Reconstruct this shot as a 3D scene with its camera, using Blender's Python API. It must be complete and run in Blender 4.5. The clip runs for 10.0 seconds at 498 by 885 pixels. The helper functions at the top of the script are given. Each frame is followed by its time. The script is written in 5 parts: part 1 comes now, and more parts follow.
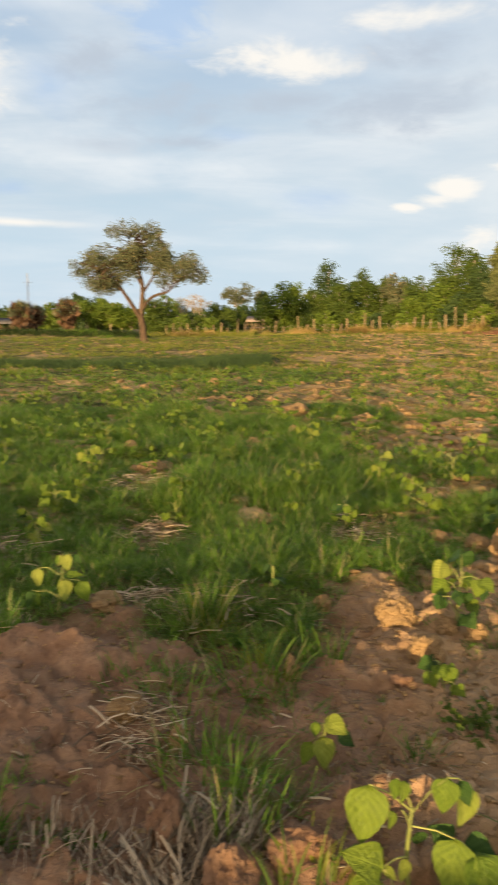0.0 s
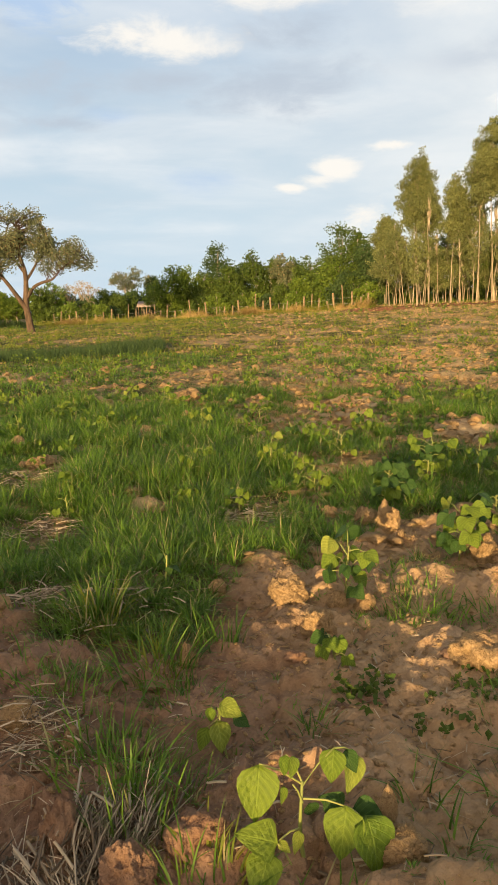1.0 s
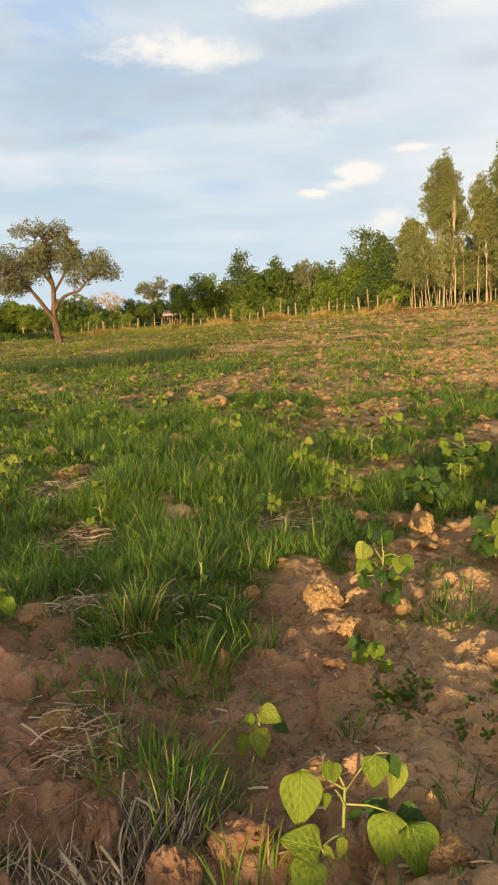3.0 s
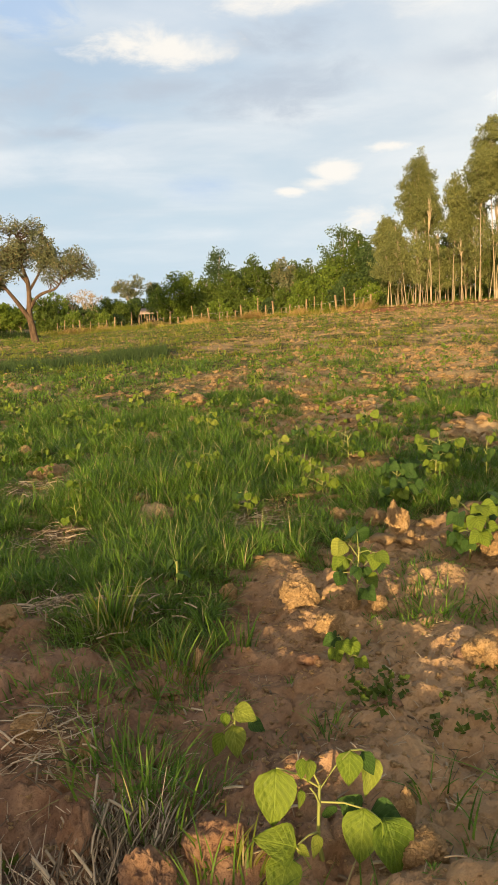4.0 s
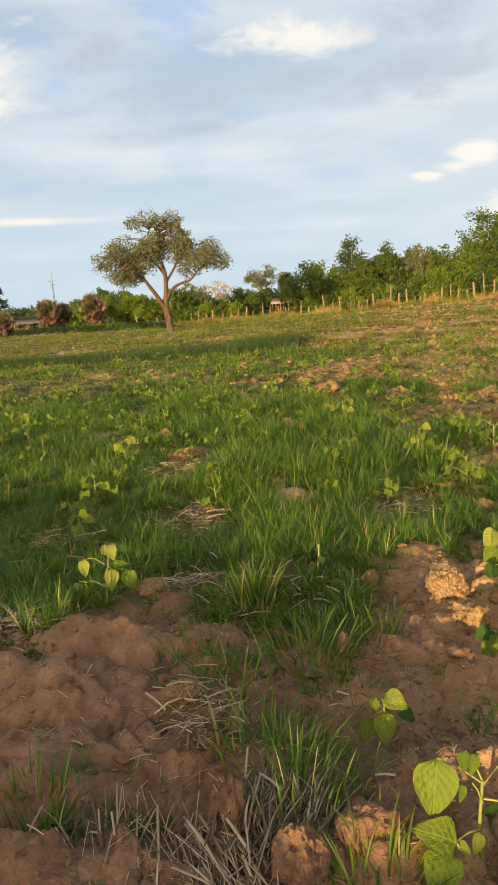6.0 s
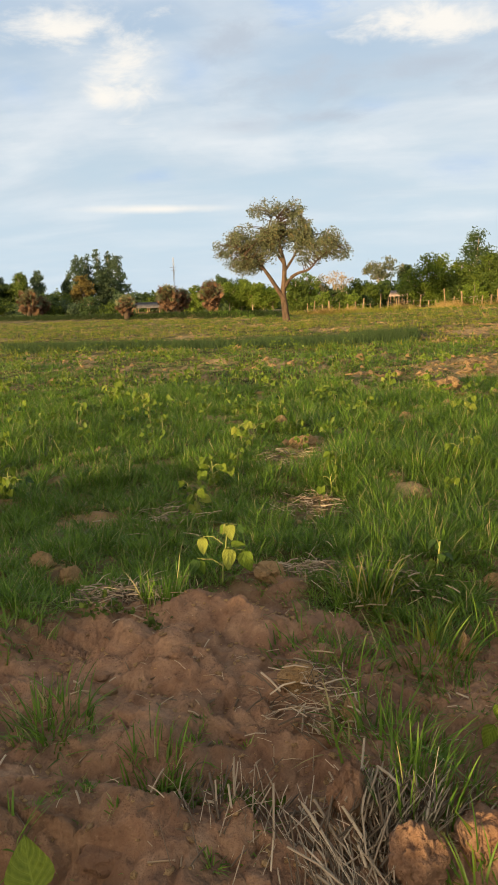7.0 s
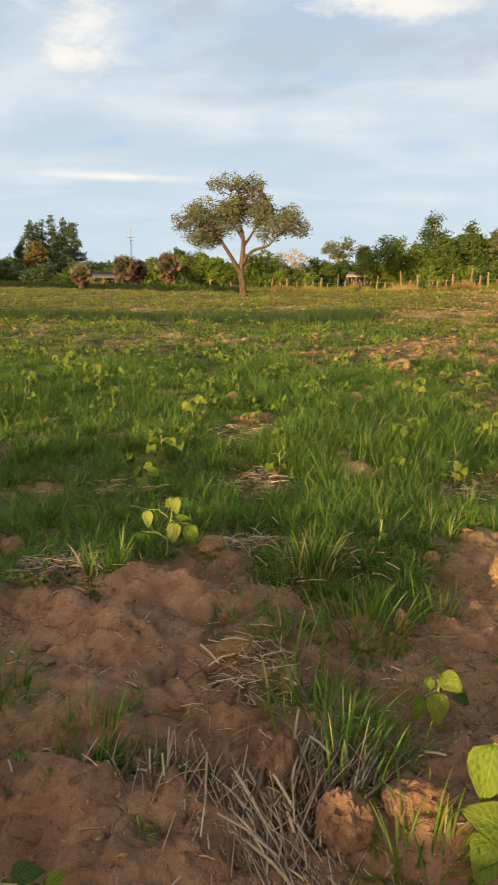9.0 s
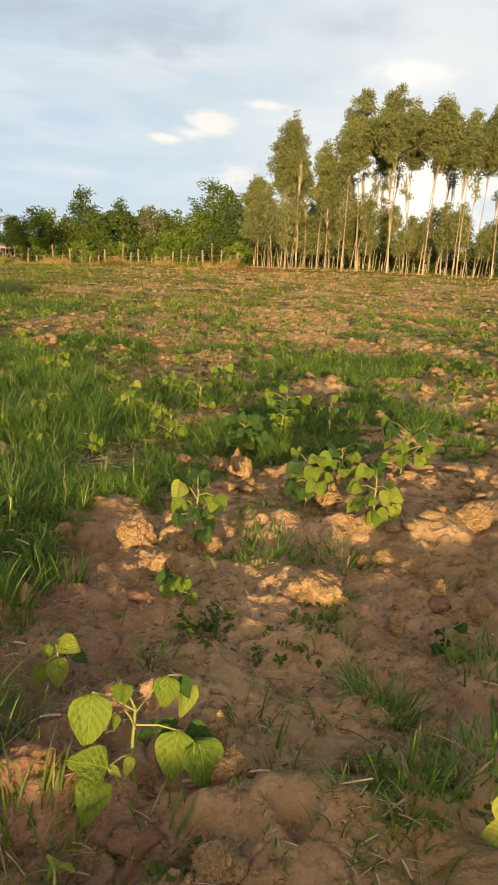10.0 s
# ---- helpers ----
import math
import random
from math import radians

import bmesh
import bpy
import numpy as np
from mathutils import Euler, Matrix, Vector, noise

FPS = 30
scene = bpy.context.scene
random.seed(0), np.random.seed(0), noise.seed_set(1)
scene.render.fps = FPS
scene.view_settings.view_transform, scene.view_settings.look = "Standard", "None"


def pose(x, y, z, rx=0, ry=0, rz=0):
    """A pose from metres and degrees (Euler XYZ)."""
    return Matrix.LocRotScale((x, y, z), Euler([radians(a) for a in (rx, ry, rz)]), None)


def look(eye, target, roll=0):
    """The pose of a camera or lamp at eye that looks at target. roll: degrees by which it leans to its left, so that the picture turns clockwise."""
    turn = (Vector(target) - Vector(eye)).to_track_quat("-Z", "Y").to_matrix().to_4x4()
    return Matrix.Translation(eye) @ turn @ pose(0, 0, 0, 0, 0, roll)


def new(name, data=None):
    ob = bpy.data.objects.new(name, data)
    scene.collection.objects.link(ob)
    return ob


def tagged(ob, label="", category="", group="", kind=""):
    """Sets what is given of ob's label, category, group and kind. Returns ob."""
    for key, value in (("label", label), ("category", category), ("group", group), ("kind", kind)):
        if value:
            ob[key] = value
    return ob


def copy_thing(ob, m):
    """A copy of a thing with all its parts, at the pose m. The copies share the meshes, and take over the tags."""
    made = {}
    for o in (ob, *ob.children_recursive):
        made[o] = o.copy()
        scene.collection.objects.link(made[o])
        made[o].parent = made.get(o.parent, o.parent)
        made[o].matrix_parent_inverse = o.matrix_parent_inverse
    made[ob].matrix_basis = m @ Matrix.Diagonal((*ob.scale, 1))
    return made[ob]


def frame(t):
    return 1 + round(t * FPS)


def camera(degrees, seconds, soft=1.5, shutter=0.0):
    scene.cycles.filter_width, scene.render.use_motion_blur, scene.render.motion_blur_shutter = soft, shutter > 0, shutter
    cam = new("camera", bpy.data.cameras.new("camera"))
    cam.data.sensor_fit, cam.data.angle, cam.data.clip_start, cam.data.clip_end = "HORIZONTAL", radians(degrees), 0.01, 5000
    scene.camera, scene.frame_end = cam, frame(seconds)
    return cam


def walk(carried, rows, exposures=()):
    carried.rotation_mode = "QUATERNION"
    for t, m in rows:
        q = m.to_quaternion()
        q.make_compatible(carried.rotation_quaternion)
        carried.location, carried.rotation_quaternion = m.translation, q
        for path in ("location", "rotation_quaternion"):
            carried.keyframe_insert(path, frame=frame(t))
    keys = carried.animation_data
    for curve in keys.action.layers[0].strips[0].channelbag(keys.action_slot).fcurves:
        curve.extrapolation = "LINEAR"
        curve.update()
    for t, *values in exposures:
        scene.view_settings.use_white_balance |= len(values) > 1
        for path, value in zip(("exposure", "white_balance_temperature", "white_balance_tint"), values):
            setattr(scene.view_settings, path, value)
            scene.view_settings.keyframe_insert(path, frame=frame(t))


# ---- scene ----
cam = camera(38.5, 10.0, soft=1.55, shutter=0.2)
PATH = [
    (0, (0.07, -0.012, 1.295), (0.04, 1.96, 0.968), 0.4),
    (0.2, (0.125, -0.009, 1.309), (0.325, 1.951, 0.965), 0.6),
    (0.5, (0.155, -0.016, 1.307), (0.464, 1.927, 0.947), 0.1),
    (1, (0.137, -0.007, 1.307), (0.385, 1.942, 0.932), -1.7),
    (1.5, (0.126, -0.007, 1.304), (0.338, 1.946, 0.928), -2.4),
    (2, (0.085, 0.004, 1.313), (0.194, 1.966, 0.943), -3.6),
    (2.5, (0.093, -0.002, 1.309), (0.204, 1.962, 0.948), -3.5),
    (3, (0.113, -0.02, 1.314), (0.286, 1.94, 0.959), -3.1),
    (3.2, (0.109, -0.022, 1.312), (0.313, 1.937, 0.96), -2.6),
    (4.3, (0.135, -0.004, 1.301), (0.371, 1.949, 0.936), -3.3),
    (4.5, (0.132, -0.005, 1.295), (0.339, 1.951, 0.935), -3.7),
    (5, (0.097, -0.001, 1.287), (0.143, 1.967, 0.932), -4.1),
    (5.2, (0.085, -0.005, 1.292), (0.059, 1.962, 0.936), -4.2),
    (6.3, (0.029, 0.033, 1.262), (-0.154, 1.99, 0.889), -3.1),
    (6.5, (0.013, 0.031, 1.261), (-0.245, 1.979, 0.886), -2.6),
    (7, (-0.03, 0.028, 1.25), (-0.45, 1.946, 0.869), -1.8),
    (7.5, (-0.024, 0.023, 1.251), (-0.457, 1.935, 0.852), -1.1),
    (8, (-0.01, 0.023, 1.249), (-0.438, 1.932, 0.833), -0.4),
    (8.5, (-0.007, 0.026, 1.245), (-0.387, 1.941, 0.813), 0.0),
    (9, (-0.005, 0.032, 1.243), (-0.295, 1.96, 0.796), 0.7),
    (9.2, (0.024, 0.052, 1.212), (-0.118, 1.997, 0.765), 0.8),
    (9.5, (0.097, 0.006, 1.239), (0.316, 1.939, 0.775), 2.9),
    (9.7, (0.172, -0.018, 1.258), (0.632, 1.870, 0.782), 2.4),
    (10, (0.178, -0.024, 1.244), (0.794, 1.817, 0.76), 3.0),
]
walk(cam, [(t, look(eye, target, roll)) for t, eye, target, roll in PATH])

# ---- world, sun ----
SUN_AZ, SUN_EL = -158.0, 4.8          # degrees clockwise from +y, and above the horizon
sun_way = Vector((math.sin(radians(SUN_AZ)) * math.cos(radians(SUN_EL)), math.cos(radians(SUN_AZ)) * math.cos(radians(SUN_EL)), math.sin(radians(SUN_EL))))
sun = new("sun", bpy.data.lights.new("sun", "SUN"))
sun.data.energy, sun.data.angle, sun.data.color = 10.0, radians(0.6), (1.0, 0.69, 0.34)
sun.matrix_world = look(sun_way * 50, (0, 0, 0))


class Nodes:
    """Short hand for building node trees."""

    def __init__(self, tree):
        self.tree = tree
        tree.nodes.clear()

    def add(self, kind):
        return self.tree.nodes.new(kind)

    def put(self, socket, value):
        if isinstance(value, bpy.types.NodeSocket):
            self.tree.links.new(value, socket)
        elif value is not None:
            socket.default_value = value

    def math(self, op, a, b=None, c=None, clamp=False):
        node = self.add("ShaderNodeMath")
        node.operation, node.use_clamp = op, clamp
        for socket, value in zip(node.inputs, (a, b, c)):
            self.put(socket, value)
        return node.outputs[0]

    def noise(self, vector, scale, detail=4.0, rough=0.55, distort=0.0):
        node = self.add("ShaderNodeTexNoise")
        self.put(node.inputs["Vector"], vector)
        for key, value in (("Scale", scale), ("Detail", detail), ("Roughness", rough), ("Distortion", distort)):
            node.inputs[key].default_value = value
        return node.outputs[0]

    def step(self, value, low, high, a=0.0, b=1.0):
        node = self.add("ShaderNodeMapRange")
        node.interpolation_type = "SMOOTHSTEP"
        for socket, v in zip(node.inputs, (value, low, high, a, b)):
            self.put(socket, v)
        return node.outputs[0]

    def mix(self, share, a, b, kind="MIX"):
        node = self.add("ShaderNodeMix")
        node.data_type, node.blend_type = "RGBA", kind
        self.put(node.inputs[0], share)
        self.put(node.inputs[6], a)
        self.put(node.inputs[7], b)
        return node.outputs[2]


def rgb(r, g, b):
    return (r, g, b, 1.0)


world = bpy.data.worlds.new("world")
scene.world = world
world.use_nodes = True
n = Nodes(world.node_tree)
spot = n.add("ShaderNodeTexCoord").outputs["Generated"]
sky = n.add("ShaderNodeTexSky")
sky.sky_type, sky.sun_disc = "NISHITA", False
sky.sun_elevation, sky.sun_rotation = radians(SUN_EL), radians(SUN_AZ)
sky.air_density, sky.dust_density, sky.ozone_density = 1.0, 1.0, 1.5
xyz = n.add("ShaderNodeSeparateXYZ")
n.put(xyz.inputs[0], spot)
sx, sy, sz = xyz.outputs
azim = n.math("MULTIPLY", n.math("ARCTAN2", sx, sy), 57.2958)
elev = n.math("MULTIPLY", n.math("ARCSINE", sz), 57.2958)
# layered cloud: a sheet overhead, seen ever flatter towards the horizon
flat = n.math("ADD", n.math("MAXIMUM", sz, 0.0), 0.16)
sheet = n.add("ShaderNodeCombineXYZ")
n.put(sheet.inputs[0], n.math("DIVIDE", sx, flat))
n.put(sheet.inputs[1], n.math("DIVIDE", sy, flat))
big = n.noise(sheet.outputs[0], 1.15, 6.0, 0.55, 0.5)
streak = n.add("ShaderNodeVectorMath")
streak.operation = "MULTIPLY"
n.put(streak.inputs[0], sheet.outputs[0])
streak.inputs[1].default_value = (0.8, 1.7, 1.0)
fine = n.noise(streak.outputs[0], 1.5, 5.0, 0.52, 0.4)
squat = n.add("ShaderNodeVectorMath")
squat.operation = "MULTIPLY"
n.put(squat.inputs[0], spot)
squat.inputs[1].default_value = (1.0, 1.0, 2.4)
ragged = n.math("SUBTRACT", n.noise(squat.outputs[0], 11.0, 8.0, 0.62, 0.4), 0.5)


def puff(a, e, wide, high, ragged_by=1.0, soft=0.5):
    """A cloud about one way, with ragged, feathered edges."""
    u = n.math("DIVIDE", n.math("SUBTRACT", azim, a), wide)
    v = n.math("DIVIDE", n.math("SUBTRACT", elev, e), high)
    d = n.math("SQRT", n.math("ADD", n.math("MULTIPLY", u, u), n.math("MULTIPLY", v, v)))
    return n.step(n.math("ADD", n.math("SUBTRACT", 1.0, d), n.math("MULTIPLY", ragged, ragged_by * 3.0)), -0.1, 0.1 + 2 * soft)


def most(values):
    out = values[0]
    for value in values[1:]:
        out = n.math("MAXIMUM", out, value)
    return out


veil = n.step(n.math("ADD", n.math("MULTIPLY", big, 0.65), n.math("MULTIPLY", fine, 0.35)), 0.34, 0.66)
hazy = n.step(elev, 0.0, 42.0, 0.9, 0.15)
to_right = n.step(azim, -6.0, 34.0)
blue = n.mix(1.0, sky.outputs[0], rgb(0.105, 0.112, 0.118), "MULTIPLY")
base = n.mix(hazy, blue, rgb(0.64, 0.79, 0.92))
base = n.mix(n.math("MULTIPLY", n.step(elev, 8.0, 24.0, 0.0, 0.6), n.step(elev, 30.0, 45.0, 1.0, 0.0)), base, rgb(0.52, 0.66, 0.86))
grey = n.mix(n.step(fine, 0.3, 0.7), rgb(0.64, 0.72, 0.79), rgb(0.84, 0.88, 0.91))
clouded = n.mix(n.math("MULTIPLY", veil, n.math("MULTIPLY", n.step(elev, 2.0, 14.0, 0.35, 0.85), n.step(elev, 28.0, 50.0, 1.0, 0.45))), base, grey)
clouded = n.mix(n.math("MULTIPLY", n.math("MULTIPLY", to_right, n.step(elev, 30.0, 50.0, 1.0, 0.2)), n.step(elev, 0.0, 12.0, 0.5, 0.7)), clouded, n.mix(n.step(big, 0.35, 0.65), rgb(0.78, 0.82, 0.84), rgb(0.97, 0.97, 0.94)))
deep = most([puff(-7.0, 21.2, 4.0, 2.6, 0.9, 0.3), puff(-18.5, 9.6, 3.5, 0.8, 0.7, 0.7), puff(-2.5, 13.9, 3.0, 0.8, 0.8, 0.8), puff(-16.0, 16.6, 3.0, 2.2, 0.8, 0.9), puff(-28.0, 15.4, 2.6, 2.0, 0.8, 0.9), puff(5.0, 9.6, 4.0, 1.6, 0.8, 0.9)])
clouded = n.mix(n.math("MULTIPLY", deep, 0.75), clouded, rgb(0.43, 0.60, 0.85))
shade = most([puff(10.0, 15.9, 8.0, 2.2, 0.9, 0.5), puff(-8.0, 15.6, 5.5, 2.0, 1.1, 0.5), puff(11.5, 18.9, 5.0, 1.5, 0.9, 0.4), puff(2.0, 16.2, 6.5, 1.1, 0.9, 0.5), puff(24.0, 16.4, 7.0, 1.6, 0.6, 0.8), puff(-5.6, 13.4, 3.6, 0.8, 1.0, 0.6), puff(-12.5, 18.6, 4.0, 1.8, 1.1, 0.5), puff(-12.0, 13.0, 4.0, 0.9, 1.0, 0.7)])
clouded = n.mix(n.math("MULTIPLY", shade, 0.85), clouded, rgb(0.525, 0.595, 0.685))
bright = most([puff(1.6, 18.4, 6.0, 1.3, 1.0, 0.42), puff(-0.4, 18.8, 3.4, 1.5, 1.1, 0.42), puff(-20.4, 17.2, 3.2, 3.0, 1.1, 0.45), puff(-22.4, 15.0, 2.0, 1.3, 1.0, 0.45), puff(-25.2, 18.9, 4.0, 1.8, 1.1, 0.45), puff(22.5, 20.2, 5.5, 1.9, 1.1, 0.9), puff(14.2, 9.9, 1.9, 1.0, 0.9, 0.3), puff(13.2, 9.2, 2.4, 0.6, 0.8, 0.4), puff(11.0, 8.75, 1.5, 0.4, 0.8, 0.3),
               puff(18.8, 11.35, 2.2, 0.4, 0.9, 0.3), puff(16.8, 6.6, 2.2, 1.2, 0.9, 0.35), puff(-18.9, 7.3, 7.0, 0.40, 0.3, 0.5), puff(10.5, 21.2, 6.0, 1.0, 0.9, 0.5)])
clouded = n.mix(n.math("MULTIPLY", bright, 0.92), clouded, rgb(1.02, 0.97, 0.89))
soft_white = most([puff(-14.0, 11.8, 9.0, 1.7, 0.8, 0.9), puff(5.0, 6.0, 5.0, 0.8, 0.6, 0.8), puff(-27.0, 11.5, 6.0, 2.0, 0.8, 0.9), puff(-3.0, 11.6, 6.0, 1.2, 1.0, 0.9), puff(24.5, 20.0, 6.0, 2.0, 0.7, 0.8), puff(20.0, 15.5, 5.0, 3.0, 0.6, 0.9), puff(28.0, 13.5, 6.0, 2.0, 0.7, 0.9)])
clouded = n.mix(n.math("MULTIPLY", soft_white, 0.55), clouded, rgb(0.90, 0.93, 0.94))
glow = most([puff(30.0, 5.8, 11.0, 4.4, 0.6, 0.5), puff(29.5, 13.7, 4.0, 0.9, 0.8, 0.6)])
clouded = n.mix(n.math("MULTIPLY", glow, 0.9), clouded, rgb(1.25, 1.16, 1.0))
# the evening sky about the low sun, at the camera's back
toward = n.add("ShaderNodeVectorMath")
toward.operation = "DOT_PRODUCT"
n.put(toward.inputs[0], spot)
toward.inputs[1].default_value = tuple(sun_way)
evening = n.step(toward.outputs["Value"], 0.35, 1.0)
clouded = n.mix(n.step(elev, 32.0, 62.0, 0.0, 0.75), clouded, rgb(0.28, 0.36, 0.48))
clouded = n.mix(evening, clouded, rgb(2.6, 2.0, 1.45))
back = n.add("ShaderNodeBackground")
n.put(back.inputs[0], clouded)
back.inputs[1].default_value = 1.0
n.put(n.add("ShaderNodeOutputWorld").inputs[0], back.outputs[0])


# ---- materials ----
def material(name):
    m = bpy.data.materials.new(name)
    m.use_nodes = True
    return m, Nodes(m.node_tree)


def shaded(k, colour, rough=0.8, bump=None, bump_by=0.3, bump_far=0.01, gloss=0.3, through_by=0.0, through_colour=None):
    """A principled surface, with light let through where it is a leaf."""
    p = k.add("ShaderNodeBsdfPrincipled")
    k.put(p.inputs["Base Color"], colour)
    k.put(p.inputs["Roughness"], rough)
    p.inputs["Specular IOR Level"].default_value = gloss
    if bump is not None:
        b = k.add("ShaderNodeBump")
        b.inputs["Strength"].default_value, b.inputs["Distance"].default_value = bump_by, bump_far
        k.put(b.inputs["Height"], bump)
        k.put(p.inputs["Normal"], b.outputs[0])
    out = p.outputs[0]
    if through_by:
        t = k.add("ShaderNodeBsdfTranslucent")
        k.put(t.inputs[0], through_colour if through_colour is not None else colour)
        m = k.add("ShaderNodeMixShader")
        m.inputs[0].default_value = through_by
        k.put(m.inputs[1], out)
        k.put(m.inputs[2], t.outputs[0])
        out = m.outputs[0]
    k.put(k.add("ShaderNodeOutputMaterial").inputs[0], out)


def spots(k):
    return k.add("ShaderNodeNewGeometry").outputs["Position"]


def most_of(k, values):
    out = values[0]
    for value in values[1:]:
        out = k.math("MAXIMUM", out, value)
    return out


def soil_colour(k, where):
    """Sandy red-brown earth, at several scales, with dark specks and pale dust."""
    wide = k.noise(where, 1.3, 5.0)
    mid = k.noise(where, 9.0, 6.0, 0.6)
    grain = k.noise(where, 90.0, 4.0, 0.7)
    speck = k.noise(where, 38.0, 5.0, 0.75)
    c = k.mix(k.step(wide, 0.35, 0.65), rgb(0.195, 0.111, 0.066), rgb(0.29, 0.178, 0.11))
    # paler crests and darker hollows put the relief's shading into the colour
    c = k.mix(k.step(mid, 0.45, 0.75), c, rgb(0.385, 0.246, 0.149))
    c = k.mix(k.step(mid, 0.46, 0.27, 0.0, 0.75), c, rgb(0.14, 0.074, 0.042))
    # dark specks paint the shade in small holes and cracks
    c = k.mix(k.step(speck, 0.38, 0.28, 0.0, 0.7), c, rgb(0.085, 0.048, 0.03))
    c = k.mix(k.step(speck, 0.60, 0.72, 0.0, 0.5), c, rgb(0.45, 0.305, 0.20))
    return k.mix(k.step(grain, 0.35, 0.7, 0.0, 0.35), c, rgb(0.18, 0.105, 0.065)), mid, grain


soil, k = material("soil")
where = spots(k)
c, mid, grain = soil_colour(k, where)
mask = k.add("ShaderNodeVertexColor")
mask.layer_name = "cover"
sep = k.add("ShaderNodeSeparateColor")
k.put(sep.inputs[0], mask.outputs[0])
# ground under grass, darkened to stand for the shade between blades
green = k.mix(k.step(k.noise(where, 0.8, 6.0, 0.65), 0.35, 0.65), rgb(0.030, 0.042, 0.012), rgb(0.075, 0.078, 0.024))
green = k.mix(k.step(k.noise(where, 5.0, 5.0, 0.7), 0.45, 0.7, 0.0, 0.6), green, rgb(0.15, 0.10, 0.05))
dry = k.mix(k.step(k.noise(where, 6.0, 6.0, 0.65), 0.35, 0.65), rgb(0.42, 0.285, 0.14), rgb(0.62, 0.44, 0.225))
c = k.mix(k.math("MULTIPLY", sep.outputs[2], k.step(k.noise(where, 1.6, 5.0, 0.6), 0.25, 0.6, 0.35, 0.9)), c, dry)
c = k.mix(k.math("MULTIPLY", sep.outputs[0], k.step(k.noise(where, 3.0, 6.0, 0.7), 0.25, 0.55), clamp=True), c, green)
red = k.mix(k.step(k.noise(where, 2.0, 5.0), 0.35, 0.65), rgb(0.13, 0.062, 0.036), rgb(0.22, 0.112, 0.062))
c = k.mix(sep.outputs[1], c, red)
height = k.math("ADD", k.math("MULTIPLY", mid, 0.7), k.math("ADD", k.math("MULTIPLY", grain, 0.15), k.math("MULTIPLY", k.noise(where, 28.0, 5.0, 0.65), 0.4)))
shaded(k, c, 0.95, height, 1.0, 0.045, gloss=0.1)

clod_earth, k = material("clod_earth")
where = k.add("ShaderNodeTexCoord").outputs["Object"]
c, mid, grain = soil_colour(k, spots(k))
c = k.mix(0.75, c, rgb(0.46, 0.31, 0.145))
# matted roots and chaff: winding strands, the shade in their gaps painted dark
strand = k.math("ABSOLUTE", k.math("SUBTRACT", k.noise(spots(k), 34.0, 2.0, 0.5, 1.2), 0.5))
strand2 = k.math("ABSOLUTE", k.math("SUBTRACT", k.noise(spots(k), 75.0, 2.0, 0.5, 1.5), 0.5))
gap = most_of(k, [k.step(strand, 0.045, 0.0), k.math("MULTIPLY", k.step(strand2, 0.05, 0.0), 0.7)])
c = k.mix(k.math("MULTIPLY", gap, 0.3), c, rgb(0.13, 0.075, 0.035))
shaded(k, c, 0.95, k.math("SUBTRACT", k.math("ADD", k.noise(spots(k), 90.0, 6.0, 0.7), k.math("MULTIPLY", k.noise(spots(k), 30.0, 4.0, 0.6), 2.0)), k.math("MULTIPLY", gap, 1.2)), 0.8, 0.012, gloss=0.1)


soil_lump, k = material("soil_lump")
c, mid, grain = soil_colour(k, spots(k))
shaded(k, c, 0.95, k.math("ADD", k.noise(spots(k), 70.0, 6.0, 0.7), k.math("MULTIPLY", k.noise(spots(k), 22.0, 5.0, 0.6), 2.0)), 0.8, 0.018, gloss=0.1)


